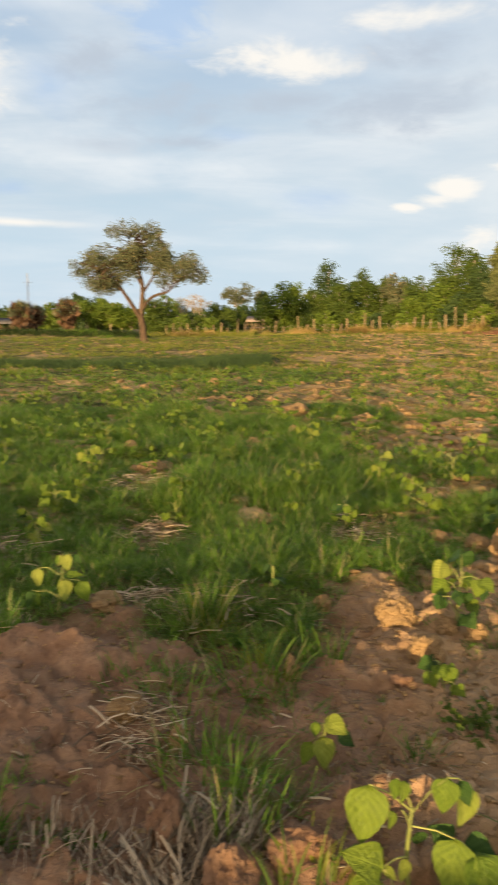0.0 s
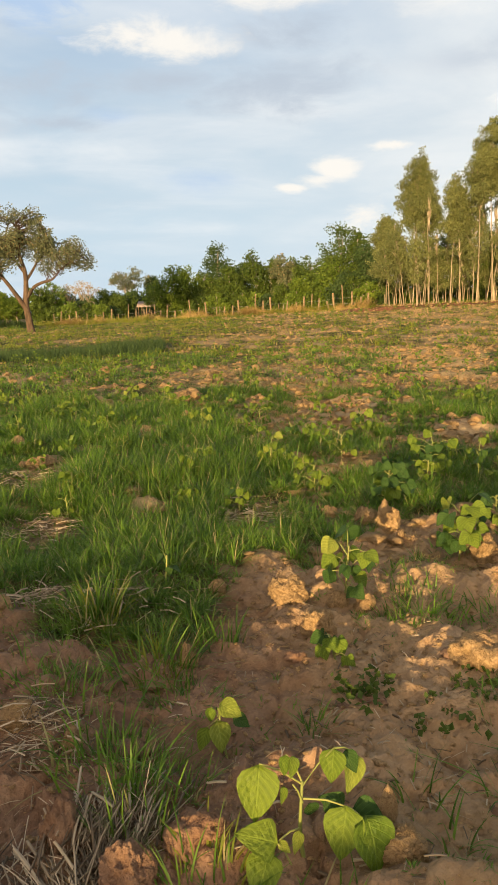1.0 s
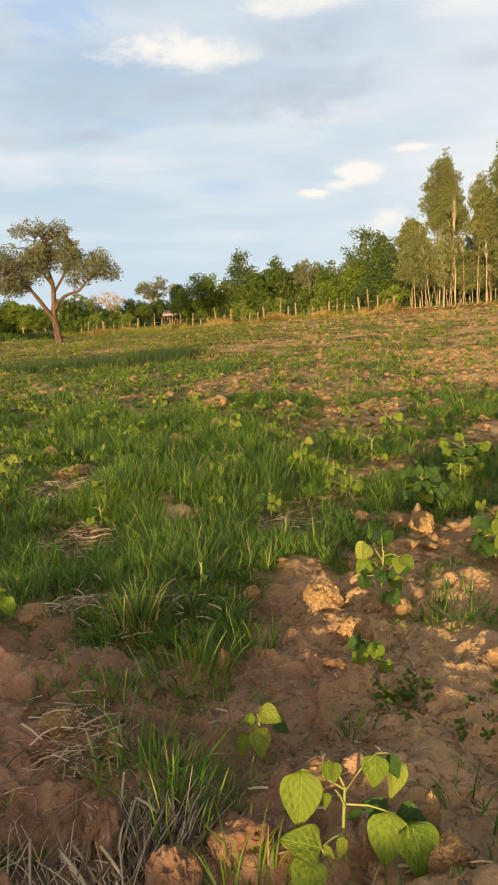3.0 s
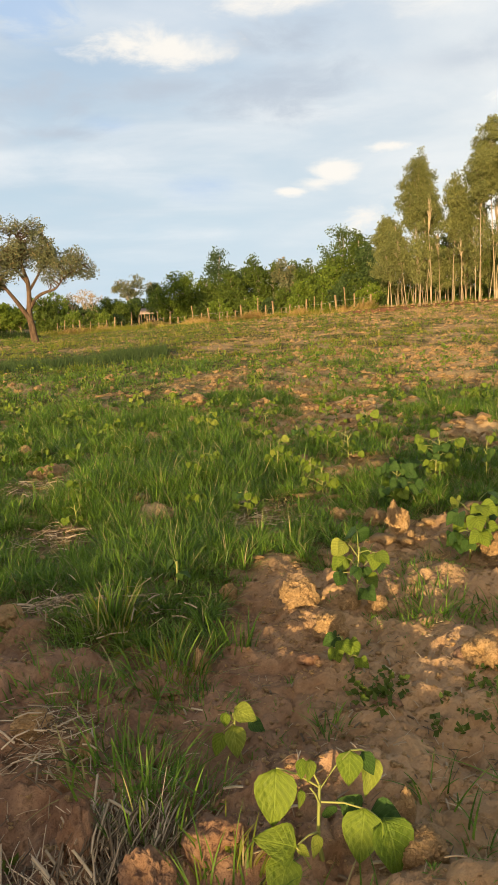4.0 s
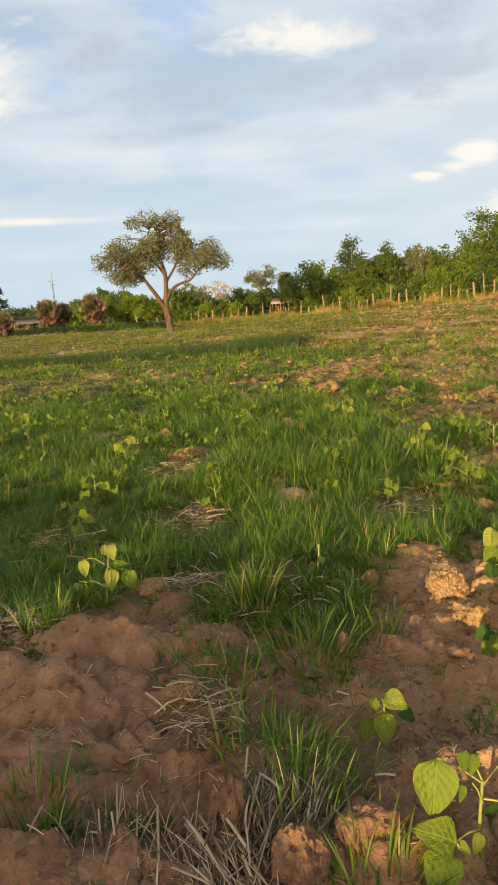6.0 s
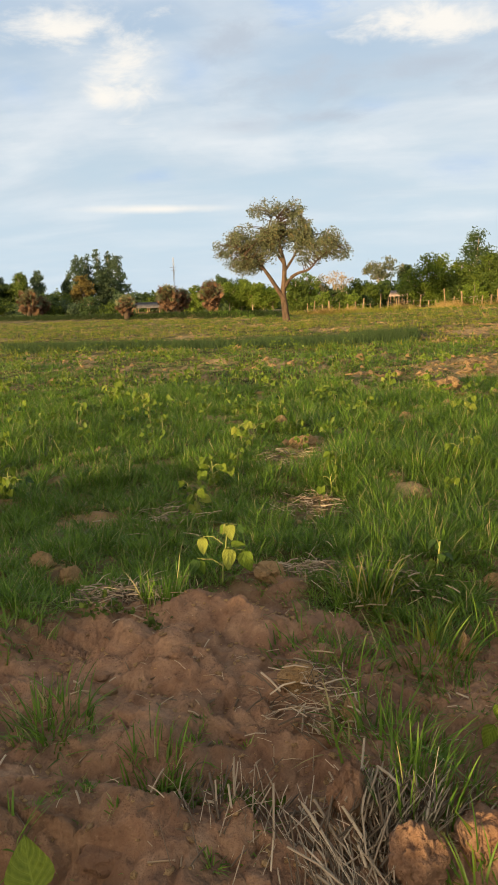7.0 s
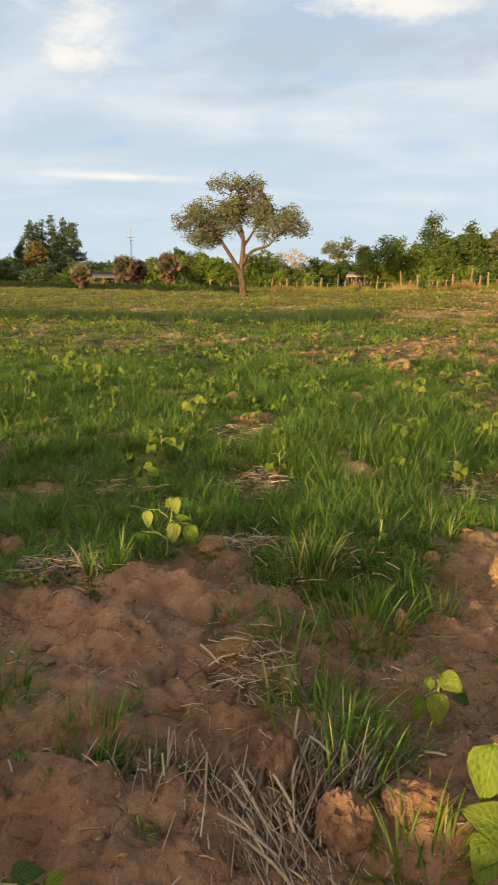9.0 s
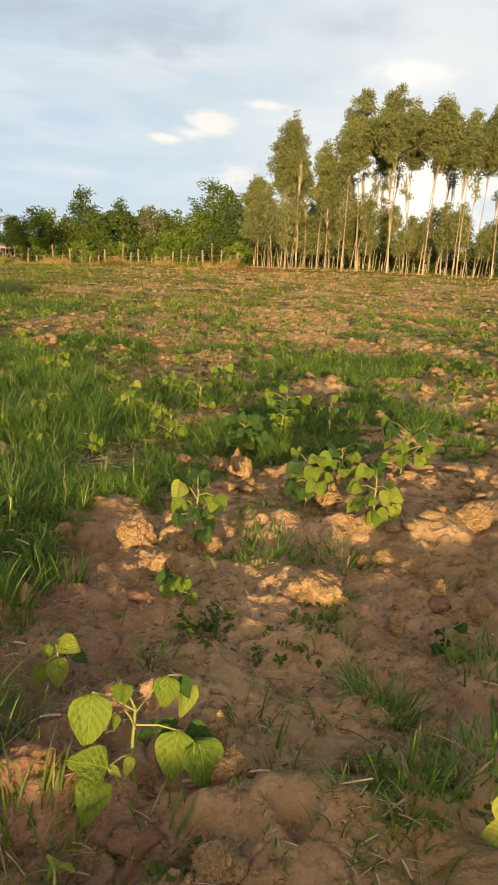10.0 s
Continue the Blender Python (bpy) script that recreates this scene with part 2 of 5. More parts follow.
def leafy(name, low, high, share=0.35, rough=0.55, old=None, old_share=0.0, per_object=False, veins=False, gloss=0.18, tufted=None):
    """A leaf material that varies from leaf to leaf."""
    m, k = material(name)
    if per_object:
        chance = k.add("ShaderNodeObjectInfo").outputs["Random"]
    else:
        chance = k.add("ShaderNodeNewGeometry").outputs["Random Per Island"]
    c = k.mix(chance, rgb(*low), rgb(*high))
    if old:
        second = k.math("FRACT", k.math("MULTIPLY", chance, 7.31))
        c = k.mix(k.step(second, 1.0 - old_share, 1.02 - old_share), c, rgb(*old))
    if tufted:
        tuft_tone = k.noise(spots(k), 6.0, 3.0, 0.6)
        c = k.mix(k.step(tuft_tone, 0.50, 0.66, 0.0, 0.55), c, rgb(*tufted))
        c = k.mix(k.step(tuft_tone, 0.46, 0.30, 0.0, 0.6), c, rgb(*(1.3 * v for v in low)))
    patch = k.noise(spots(k), 0.55 if not per_object else 30.0, 4.0, 0.6)
    c = k.mix(k.step(patch, 0.35, 0.7, 0.0, 0.15 if per_object else 0.45), c, rgb(*(0.6 * v for v in low)))
    bump = None
    if veins:
        uv = k.add("ShaderNodeTexCoord").outputs["UV"]
        parts = k.add("ShaderNodeSeparateXYZ")
        k.put(parts.inputs[0], uv)
        side = k.math("ABSOLUTE", k.math("SUBTRACT", parts.outputs[0], 0.5))
        slanted = k.math("SUBTRACT", parts.outputs[1], k.math("MULTIPLY", side, 0.75))
        rib = k.math("ABSOLUTE", k.math("SUBTRACT", k.math("FRACT", k.math("MULTIPLY", slanted, 6.0)), 0.5))
        line = most_of(k, [k.step(rib, 0.40, 0.5), k.step(side, 0.03, 0.008)])
        # shading of the puckered blade between ribs, painted as darker green
        c = k.mix(k.step(rib, 0.0, 0.38, 0.45, 0.0), c, rgb(*(0.55 * v for v in low)))
        c = k.mix(k.step(k.noise(uv, 3.5, 4.0, 0.6), 0.4, 0.7, 0.0, 0.5), c, rgb(*(min(1.0, 1.25 * v) for v in high)))
        c = k.mix(k.math("MULTIPLY", line, 0.22), c, rgb(*(min(1.0, 1.9 * v + 0.03) for v in high)))
        bump = k.math("SUBTRACT", k.math("MULTIPLY", k.noise(uv, 6.0, 4.0), 3.0), k.math("MULTIPLY", line, 0.35))
    shaded(k, c, rough, bump, 0.6, 0.007, gloss=gloss, through_by=share, through_colour=k.mix(0.5, c, rgb(*(min(1, 1.5 * v) for v in high))))
    return m


grass_green = leafy("grass_green", (0.026, 0.075, 0.009), (0.18, 0.295, 0.035), 0.30, 0.42, (0.40, 0.32, 0.16), 0.11, tufted=(0.18, 0.29, 0.036))
grass_far = leafy("grass_far", (0.10, 0.14, 0.013), (0.27, 0.275, 0.032), 0.4, 0.6, (0.38, 0.29, 0.13), 0.14)
grass_dry = leafy("grass_dry", (0.30, 0.20, 0.07), (0.46, 0.33, 0.13), 0.2, 0.8, (0.20, 0.16, 0.05), 0.25)
straw_pale = leafy("straw_pale", (0.31, 0.235, 0.15), (0.62, 0.50, 0.34), 0.05, 0.75, (0.13, 0.095, 0.06), 0.35)
bean_leaf = leafy("bean_leaf", (0.085, 0.145, 0.014), (0.16, 0.215, 0.024), 0.3, 0.45, per_object=True, veins=True)
bean_dark = leafy("bean_dark", (0.028, 0.07, 0.014), (0.055, 0.105, 0.02), 0.25, 0.4, per_object=True, veins=True)
# pale leaf green; on some leaves it stands in for light
bean_pale = leafy("bean_pale", (0.20, 0.25, 0.03), (0.30, 0.33, 0.06), 0.4, 0.5, per_object=True, veins=True)
bean_far = leafy("bean_far", (0.05, 0.095, 0.012), (0.145, 0.195, 0.026), 0.3, 0.5)
bean_stem = leafy("bean_stem", (0.20, 0.23, 0.06), (0.30, 0.30, 0.09), 0.1, 0.5, per_object=True)
leaf_olive = leafy("leaf_olive", (0.075, 0.095, 0.048), (0.215, 0.225, 0.11), 0.35, 0.5, (0.33, 0.25, 0.12), 0.08)
leaf_green = leafy("leaf_green", (0.045, 0.080, 0.012), (0.115, 0.155, 0.026), 0.3)
leaf_bright = leafy("leaf_bright", (0.07, 0.125, 0.015), (0.19, 0.245, 0.035), 0.3)
leaf_dark = leafy("leaf_dark", (0.036, 0.068, 0.02), (0.08, 0.12, 0.035), 0.3)
leaf_euc = leafy("leaf_euc", (0.105, 0.13, 0.044), (0.27, 0.28, 0.10), 0.4)
leaf_rust = leafy("leaf_rust", (0.12, 0.10, 0.03), (0.22, 0.165, 0.05), 0.25)
palm_dead = leafy("palm_dead", (0.05, 0.034, 0.022), (0.19, 0.105, 0.055), 0.15, 0.75)
# darkest leaf green, puts the far bank's shade into its weeds
leaf_bank_shade = leafy("leaf_bank_shade", (0.016, 0.032, 0.008), (0.04, 0.065, 0.016), 0.2)
# far leaves, tinted bluish to carry the haze of the air
leaf_hazed = leafy("leaf_hazed", (0.048, 0.08, 0.042), (0.105, 0.15, 0.075), 0.3)


def barky(name, dark, light, scale=14.0):
    m, k = material(name)
    where = spots(k)
    stretch = k.add("ShaderNodeVectorMath")
    stretch.operation = "MULTIPLY"
    k.put(stretch.inputs[0], where)
    stretch.inputs[1].default_value = (1.0, 1.0, 0.25)
    a = k.noise(stretch.outputs[0], scale, 6.0, 0.65)
    b = k.noise(where, 1.5, 4.0)
    c = k.mix(k.step(a, 0.35, 0.65), rgb(*dark), rgb(*light))
    c = k.mix(k.step(b, 0.5, 0.75, 0.0, 0.5), c, rgb(*dark))
    shaded(k, c, 0.9, a, 0.8, 0.03, gloss=0.15)
    return m


bark_brown = barky("bark_brown", (0.05, 0.034, 0.023), (0.125, 0.085, 0.055), 7.0)
bark_pale = barky("bark_pale", (0.22, 0.17, 0.11), (0.40, 0.33, 0.22), 6.0)
bark_grey = barky("bark_grey", (0.20, 0.17, 0.13), (0.42, 0.36, 0.28), 8.0)
bark_dark = barky("bark_dark", (0.03, 0.022, 0.016), (0.09, 0.065, 0.045), 9.0)
post_wood = barky("post_wood", (0.14, 0.10, 0.06), (0.32, 0.23, 0.13), 18.0)
roof_tin = barky("roof_tin", (0.20, 0.15, 0.12), (0.34, 0.27, 0.21), 3.0)
roof_grey = barky("roof_grey", (0.07, 0.065, 0.06), (0.15, 0.14, 0.13), 3.0)
steel, k = material("steel")
shaded(k, k.mix(k.noise(spots(k), 6.0), rgb(0.25, 0.25, 0.25), rgb(0.42, 0.41, 0.40)), 0.55, gloss=0.5)


# ---- the lie of the land ----
def hashed(i, j, seed):
    a = (i.astype(np.int64) * 374761393 + j.astype(np.int64) * 668265263 + seed * 1442695041) & 0xFFFFFFFF
    a = ((a ^ (a >> 13)) * 1274126177) & 0xFFFFFFFF
    return ((a ^ (a >> 16)) & 0xFFFFFF) / float(0xFFFFFF)


def value_noise(x, y, seed):
    i, j = np.floor(x), np.floor(y)
    u, v = x - i, y - j
    u, v = u * u * u * (u * (6 * u - 15) + 10), v * v * v * (v * (6 * v - 15) + 10)
    a, b, c, d = hashed(i, j, seed), hashed(i + 1, j, seed), hashed(i, j + 1, seed), hashed(i + 1, j + 1, seed)
    return (a * (1 - u) + b * u) * (1 - v) + (c * (1 - u) + d * u) * v - 0.5


def rough_noise(x, y, seed, octaves=4, fall=0.5):
    out, size, turn = 0.0, 1.0, 0.6
    for o in range(octaves):
        out = out + size * value_noise(x, y, seed + 17 * o)
        x, y = 2.03 * (x * math.cos(turn) - y * math.sin(turn)), 2.03 * (x * math.sin(turn) + y * math.cos(turn))
        size *= fall
    return out


def cobbles(x, y, cell, seed):
    """Rounded lumps packed at random, 0 to 1."""
    x, y = x / cell, y / cell
    i, j = np.floor(x), np.floor(y)
    best = np.full(x.shape, 9.0)
    for a in (-1, 0, 1):
        for b in (-1, 0, 1):
            px, py = i + a + hashed(i + a, j + b, seed), j + b + hashed(i + a, j + b, seed + 7)
            big_one = 0.55 + 0.75 * hashed(i + a, j + b, seed + 13)
            best = np.minimum(best, ((x - px) ** 2 + (y - py) ** 2) / big_one)
    return np.clip(1 - best, 0, 1)


def smooth(v, low, high):
    t = np.clip((v - low) / (high - low), 0, 1)
    return t * t * (3 - 2 * t)


# humps and hollows of the near ground: x, y, half widths, height
HUMPS = [(-0.73, 2.56, 0.21, 0.11, 0.085), (-0.50, 2.48, 0.17, 0.09, 0.055), (-0.30, 2.60, 0.14, 0.08, 0.035), (-0.76, 2.20, 0.14, 0.11, 0.065), (-1.00, 2.34, 0.13, 0.08, 0.05),
         (-1.12, 1.98, 0.17, 0.12, 0.065), (-1.34, 1.90, 0.15, 0.11, 0.06), (-0.58, 1.90, 0.27, 0.16, 0.05), (-0.28, 2.10, 0.17, 0.12, 0.055), (-0.77, 1.38, 0.24, 0.13, 0.05),
         (-0.48, 1.36, 0.17, 0.13, 0.04), (0.18, 1.50, 0.15, 0.10, 0.05), (0.63, 2.72, 0.36, 0.34, 0.025), (0.36, 1.84, 0.20, 0.11, 0.03), (1.06, 1.74, 0.21, 0.26, 0.035),
         (0.60, 1.28, 0.13, 0.09, 0.035), (1.20, 2.15, 0.16, 0.12, 0.05), (1.55, 2.95, 0.25, 0.15, 0.05),
         (-0.65, 2.86, 0.32, 0.08, -0.06), (-0.34, 2.74, 0.20, 0.07, -0.04), (-0.44, 1.69, 0.10, 0.045, -0.075), (-0.94, 1.52, 0.09, 0.05, -0.075), (-0.62, 1.57, 0.11, 0.06, -0.05),
         (-0.84, 1.66, 0.11, 0.05, -0.055), (-1.02, 2.16, 0.10, 0.05, -0.04), (0.512, 2.01, 0.034, 0.04, -0.10), (0.965, 1.80, 0.030, 0.03, -0.06), (0.74, 1.20, 0.05, 0.05, -0.06), (0.62, 3.10, 0.18, 0.14, -0.05)]


def bare(x, y):
    """Where the near soil is bare, 0 to 1."""
    edge = 2.82 - 0.42 * smooth(-x, 1.05, 1.4) + 0.50 * smooth(x, 0.1, 0.7) + 0.9 * smooth(x, 0.9, 1.7) + 0.5 * rough_noise(x * 1.3, y * 1.3, 5, 3)
    return 1 - smooth(y, edge - 0.22, edge + 0.22)


# thin places in the grass, where dead straw and soil show: x, y, half width
THIN = [(-0.88, 5.44, 0.32), (-0.59, 4.36, 0.28), (0.65, 4.27, 0.24), (-0.44, 3.22, 0.16), (-0.70, 3.20, 0.15), (-0.83, 6.1, 0.22)]


def lushness(x, y):
    """How thick the grass grows, 0 to 1."""
    far = np.hypot(x, y)
    az = np.degrees(np.arctan2(x, y))
    patches = 0.65 * rough_noise(x * 0.45 + 3, y * 0.28, 9, 4, 0.6) + 0.7 * rough_noise(x * 1.7, y * 1.3, 12, 4, 0.6) + 0.35 * rough_noise(x * 4.5, y * 3.2, 14, 3, 0.6)
    side = 0.30 + 0.14 * smooth(-az, 6.0, 14.0) * (1 - smooth(far, 9.0, 14.0)) - 0.32 * smooth(az, -2.0, 16.0) * smooth(far, 3.5, 8.0) - 0.04 * smooth(far, 9.0, 28.0)
    side = side + 0.16 * smooth(-az, 13.0, 20.0) * (1 - smooth(far, 6.0, 9.0))
    g = 0.12 + 0.16 * smooth(far, 7.0, 14.0)
    g = g + (1 - g) * smooth(patches + side, -0.25, 0.30)
    for tx, ty, wide in THIN:
        g = g * (1 - 0.6 * np.exp(-(((x - tx) / wide) ** 2 + ((y - ty) / (1.3 * wide)) ** 2) ** 1.5))
    small = smooth(rough_noise(x * 2.3, y * 2.3, 31, 4, 0.6), 0.08, 0.36) * (0.45 + 0.4 * smooth(x, 0.8, 1.4))
    holes = smooth(rough_noise(x * 2.1 + 7, y * 1.6, 37, 3, 0.6), 0.24, 0.42) * (1 - smooth(far, 14.0, 22.0))
    return np.maximum(g * (1 - 0.5 * holes) * (1 - bare(x, y)), small * bare(x, y))


def land(x, y):
    """The ground's height."""
    x, y = np.asarray(x, float), np.asarray(y, float)
    far = np.hypot(x, y)
    near = 1 - smooth(far, 9.0, 30.0)
    z = 0.05 * rough_noise(x * 0.5, y * 0.5, 1, 3) * (0.5 + near)
    z = z + 0.11 * rough_noise(x * 0.9, y * 1.1, 2, 3) * smooth(far, 4.0, 12.0) * (1 - smooth(far, 60.0, 120.0))
    soil_here = np.clip(bare(x, y) + 0.35 + 0.35 * (1 - smooth(lushness(x, y), 0.15, 0.5)), 0, 1)
    wx, wy = x + 0.05 * rough_noise(x * 6, y * 6, 51, 2), y + 0.05 * rough_noise(x * 6, y * 6, 52, 2)
    uneven = (0.35 + 0.65 * smooth(x, -0.1, 0.7)) * (0.25 + 0.75 * smooth(rough_noise(x * 1.7, y * 1.7, 53, 3), -0.25, 0.3))
    z = z + soil_here * near * (0.11 * rough_noise(x * 2.4, y * 2.4, 3, 4, 0.6) + uneven * (0.030 * cobbles(wx, wy, 0.30, 6) ** 0.7 + 0.012 * cobbles(wx, wy, 0.12, 8)) + 0.075 * rough_noise(x * 2.2, y * 3.6, 62, 2)
                                + 0.008 * cobbles(wx, wy, 0.04, 10) + (0.034 - 0.008 * smooth(x, 0.2, 0.8)) * rough_noise(x * 6.0, y * 9.0, 4, 6, 0.66) - 0.016 * np.exp(-(rough_noise(x * 3.1, y * 3.1, 57, 3) / 0.03) ** 2) - 0.008)
    ox, oy = rough_noise(x * 5, y * 5, 58, 3), rough_noise(x * 5, y * 5, 59, 3)
    # broken ledges where the crust has slipped
    rows = 4.0 * rough_noise(x * 1.0, y * 2.8, 60, 3, 0.42)
    saw = rows - np.floor(rows)
    z = z + soil_here * near * (0.045 - 0.02 * smooth(x, 0.2, 0.8)) * (smooth(saw, 0.0, 0.13) - saw - 0.43)
    for hx, hy, wx, wy, hh in HUMPS:
        z = z + hh * np.exp(-(((x + 0.05 * ox - hx) / wx) ** 2 + ((y + 0.05 * oy - hy) / wy) ** 2) ** 1.4)
    # an unseen low bank added behind to shade the near ground
    crest = 0.72 + 0.10 * rough_noise(x * 0.55, 0 * y, 21, 3) - 0.09 * smooth(x, -2.7, -1.8) - 0.04 * smooth(x, -1.4, -0.6) + 0.08 * smooth(-x, 2.3, 3.2)
    z = z + crest * np.exp(-((y + 4.2) / 1.0) ** 2) * (1 - smooth(np.abs(x), 12.0, 20.0))
    # a shallow swale across the field ahead, added for its shadow band
    swale = np.exp(-((y - 23.5 + 0.06 * x + 1.2 * rough_noise(x * 0.2, 0 * y, 41, 2)) / 2.6) ** 2) * smooth(-x, 0.0, 3.0) * (1 - smooth(-x, 18.0, 26.0))
    z = z - 0.2 * swale
    # the land rises towards the grove
    z = z + np.clip((x + 7) / 27, 0, 1) * smooth(far, 8.0, 50.0) * smooth(y, 0.0, 8.0) * 1.02
    return z


def bank_line(x):
    """How far off the grove's bank begins, for a place x."""
    return 45.7 - 0.75 * (x - 14.8)


def full_land(x, y):
    z = land(x, y)
    x, y = np.asarray(x, float), np.asarray(y, float)
    over = y - bank_line(x)
    z = z + (0.13 + 0.08 * rough_noise(x * 0.8, y * 0.8, 63, 2)) * smooth(over, -0.25, 0.25) * smooth(x, 12.9, 13.5) * (1 - smooth(y, 80, 110))
    z = z - 0.34 * np.exp(-(((x - 14.4) / 1.2) ** 2 + ((over + 1.2) / 1.1) ** 2) ** 1.5)
    bund = np.exp(-((y - (58.0 - 0.53 * x)) / 1.1) ** 2) * smooth(-x, 9.0, 12.0)
    return z + 0.55 * bund


def height_at(x, y):
    return float(full_land(np.array([x]), np.array([y]))[0])


def mesh_of(name, verts, tris, mat, smooth_faces=False):
    """A mesh from arrays of corners and triangles."""
    me = bpy.data.meshes.new(name)
    verts, tris = np.ascontiguousarray(verts, np.float32), np.ascontiguousarray(tris, np.int32)
    me.vertices.add(len(verts))
    me.vertices.foreach_set("co", verts.ravel())
    me.loops.add(3 * len(tris))
    me.loops.foreach_set("vertex_index", tris.ravel())
    me.polygons.add(len(tris))
    me.polygons.foreach_set("loop_start", np.arange(0, 3 * len(tris), 3, dtype=np.int32))
    if smooth_faces:
        me.polygons.foreach_set("use_smooth", np.ones(len(tris), bool))
    me.update(calc_edges=True)
    if mat:
        me.materials.append(mat)
    return me


def child(name, mesh, parent, label=""):
    ob = new(name, mesh)
    ob.parent = parent
    return tagged(ob, label)


# one sheet of ground, fine near the path and ever coarser outwards
az_steps = np.unique(np.concatenate([np.linspace(-180, -50, 100), np.linspace(-50, -38, 24), np.linspace(-38, 42, 400), np.linspace(42, 55, 24), np.linspace(55, 180, 100)]))[:-1]
radii = np.concatenate([[0.0], np.geomspace(0.35, 0.9, 14)[:-1], np.geomspace(0.9, 4.5, 330)[:-1], np.geomspace(4.5, 16.0, 130)[:-1], np.geomspace(16.0, 41.0, 60)[:-1], np.geomspace(41.0, 53.0, 70)[:-1], np.geomspace(53.0, 130.0, 50)[:-1], np.geomspace(130.0, 4500.0, 30)])
ga, gr = np.meshgrid(np.radians(az_steps), radii[1:])
gx, gy = np.concatenate([[0.0], (gr * np.sin(ga)).ravel()]), np.concatenate([[0.0], (gr * np.cos(ga)).ravel()])
gz = full_land(gx, gy) * (1 - smooth(np.hypot(gx, gy), 150, 400))
na, nr = len(az_steps), len(radii) - 1
ring = 1 + np.arange(nr - 1)[:, None] * na + np.arange(na)[None]
nxt = 1 + np.arange(nr - 1)[:, None] * na + (np.arange(na)[None] + 1) % na
quads = np.stack([ring, nxt, nxt + na, ring + na], -1).reshape(-1, 4)
tris = np.concatenate([quads[:, [0, 2, 1]], quads[:, [0, 3, 2]], np.stack([np.zeros(na, int), 1 + (np.arange(na) + 1) % na, 1 + np.arange(na)], -1)[:, [0, 2, 1]]])
ground_mesh = mesh_of("ground", np.stack([gx, gy, gz], -1), tris, soil, True)
cover = ground_mesh.color_attributes.new("cover", "FLOAT_COLOR", "POINT")
over = gy - bank_line(gx)
reddish = np.maximum(smooth(over, -0.9, -0.4) * (1 - smooth(over, 2.5, 6)) * smooth(gx, 12.8, 13.4) * (1 - smooth(gx, 45, 60)), np.exp(-((gx - 14.4) / 1.4) ** 2 - ((gy - 44.2) / 1.0) ** 2))
thick = np.maximum(lushness(gx, gy) * (1 - 0.75 * bare(gx, gy)), 0.75 * smooth(np.hypot(gx, gy), 60, 100))
cover.data.foreach_set("color", np.stack([np.clip(thick * 1.15, 0, 1), np.clip(reddish * 1.2, 0, 1), np.maximum(smooth(gy, 3.0, 5.5), 0.45 * smooth(gx, 0.2, 0.8)), 0 * thick + 1], -1).astype(np.float32).ravel())
ground = tagged(new("ground", ground_mesh), "sandy red-brown field soil with grassy patches, low evening light", "ground", kind="structure")


# ---- grass ----
def blades(x, y, z, length, width, lean, bend, parts=3, seed=0, heading=None):
    """Tapered, bent blades, as corners and triangles."""
    r = np.random.default_rng(seed)
    count = len(x)
    a = r.uniform(0, 2 * np.pi, count) if heading is None else heading
    face = a + r.normal(0, 0.6, count)
    dx, dy, wx, wy = np.cos(a), np.sin(a), -np.sin(face), np.cos(face)
    verts = np.empty((count, 2 * parts + 1, 3))
    for s in range(parts + 1):
        t = s / parts
        out = length * (np.sin(lean) * t + bend * t * t * 0.6)
        up = length * (np.cos(lean) * t - bend * bend * t * t * 0.35)
        px, py, pz = x + dx * out, y + dy * out, z + up
        w = width * (1 - 0.75 * t ** 1.5) * 0.5
        if s < parts:
            verts[:, 2 * s] = np.stack([px - wx * w, py - wy * w, pz], -1)
            verts[:, 2 * s + 1] = np.stack([px + wx * w, py + wy * w, pz], -1)
        else:
            verts[:, 2 * s] = np.stack([px, py, pz], -1)
    one = []
    for s in range(parts - 1):
        one += [(2 * s, 2 * s + 1, 2 * s + 3), (2 * s, 2 * s + 3, 2 * s + 2)]
    one.append((2 * parts - 2, 2 * parts - 1, 2 * parts))
    tris = (np.arange(count)[:, None, None] * (2 * parts + 1) + np.array(one)[None]).reshape(-1, 3)
    return verts.reshape(-1, 3), tris


def tussock(x, y):
    """Grass gathers in tussocks, 0 to 1."""
    wx, wy = x + 0.12 * rough_noise(x * 3, y * 3, 78, 2), y + 0.12 * rough_noise(x * 3, y * 3, 79, 2)
    return 0.7 * cobbles(wx, wy, 0.30, 77) + 0.3 * cobbles(wx, wy, 0.13, 80)


def sow(count, low, high, seed, tight=0.0):
    """Places in the field between two distances, as thick as the grass grows; tight: how far they gather in tufts."""
    r = np.random.default_rng(seed)
    far = r.uniform(low ** 1.3, high ** 1.3, count) ** (1 / 1.3)
    a = np.radians(r.uniform(-39, 43, count))
    x, y = far * np.sin(a), far * np.cos(a)
    keep = r.uniform(0, 1, count) < lushness(x, y) ** 1.3 * (1 - tight + tight * 1.6 * tussock(x, y))
    return x[keep], y[keep]


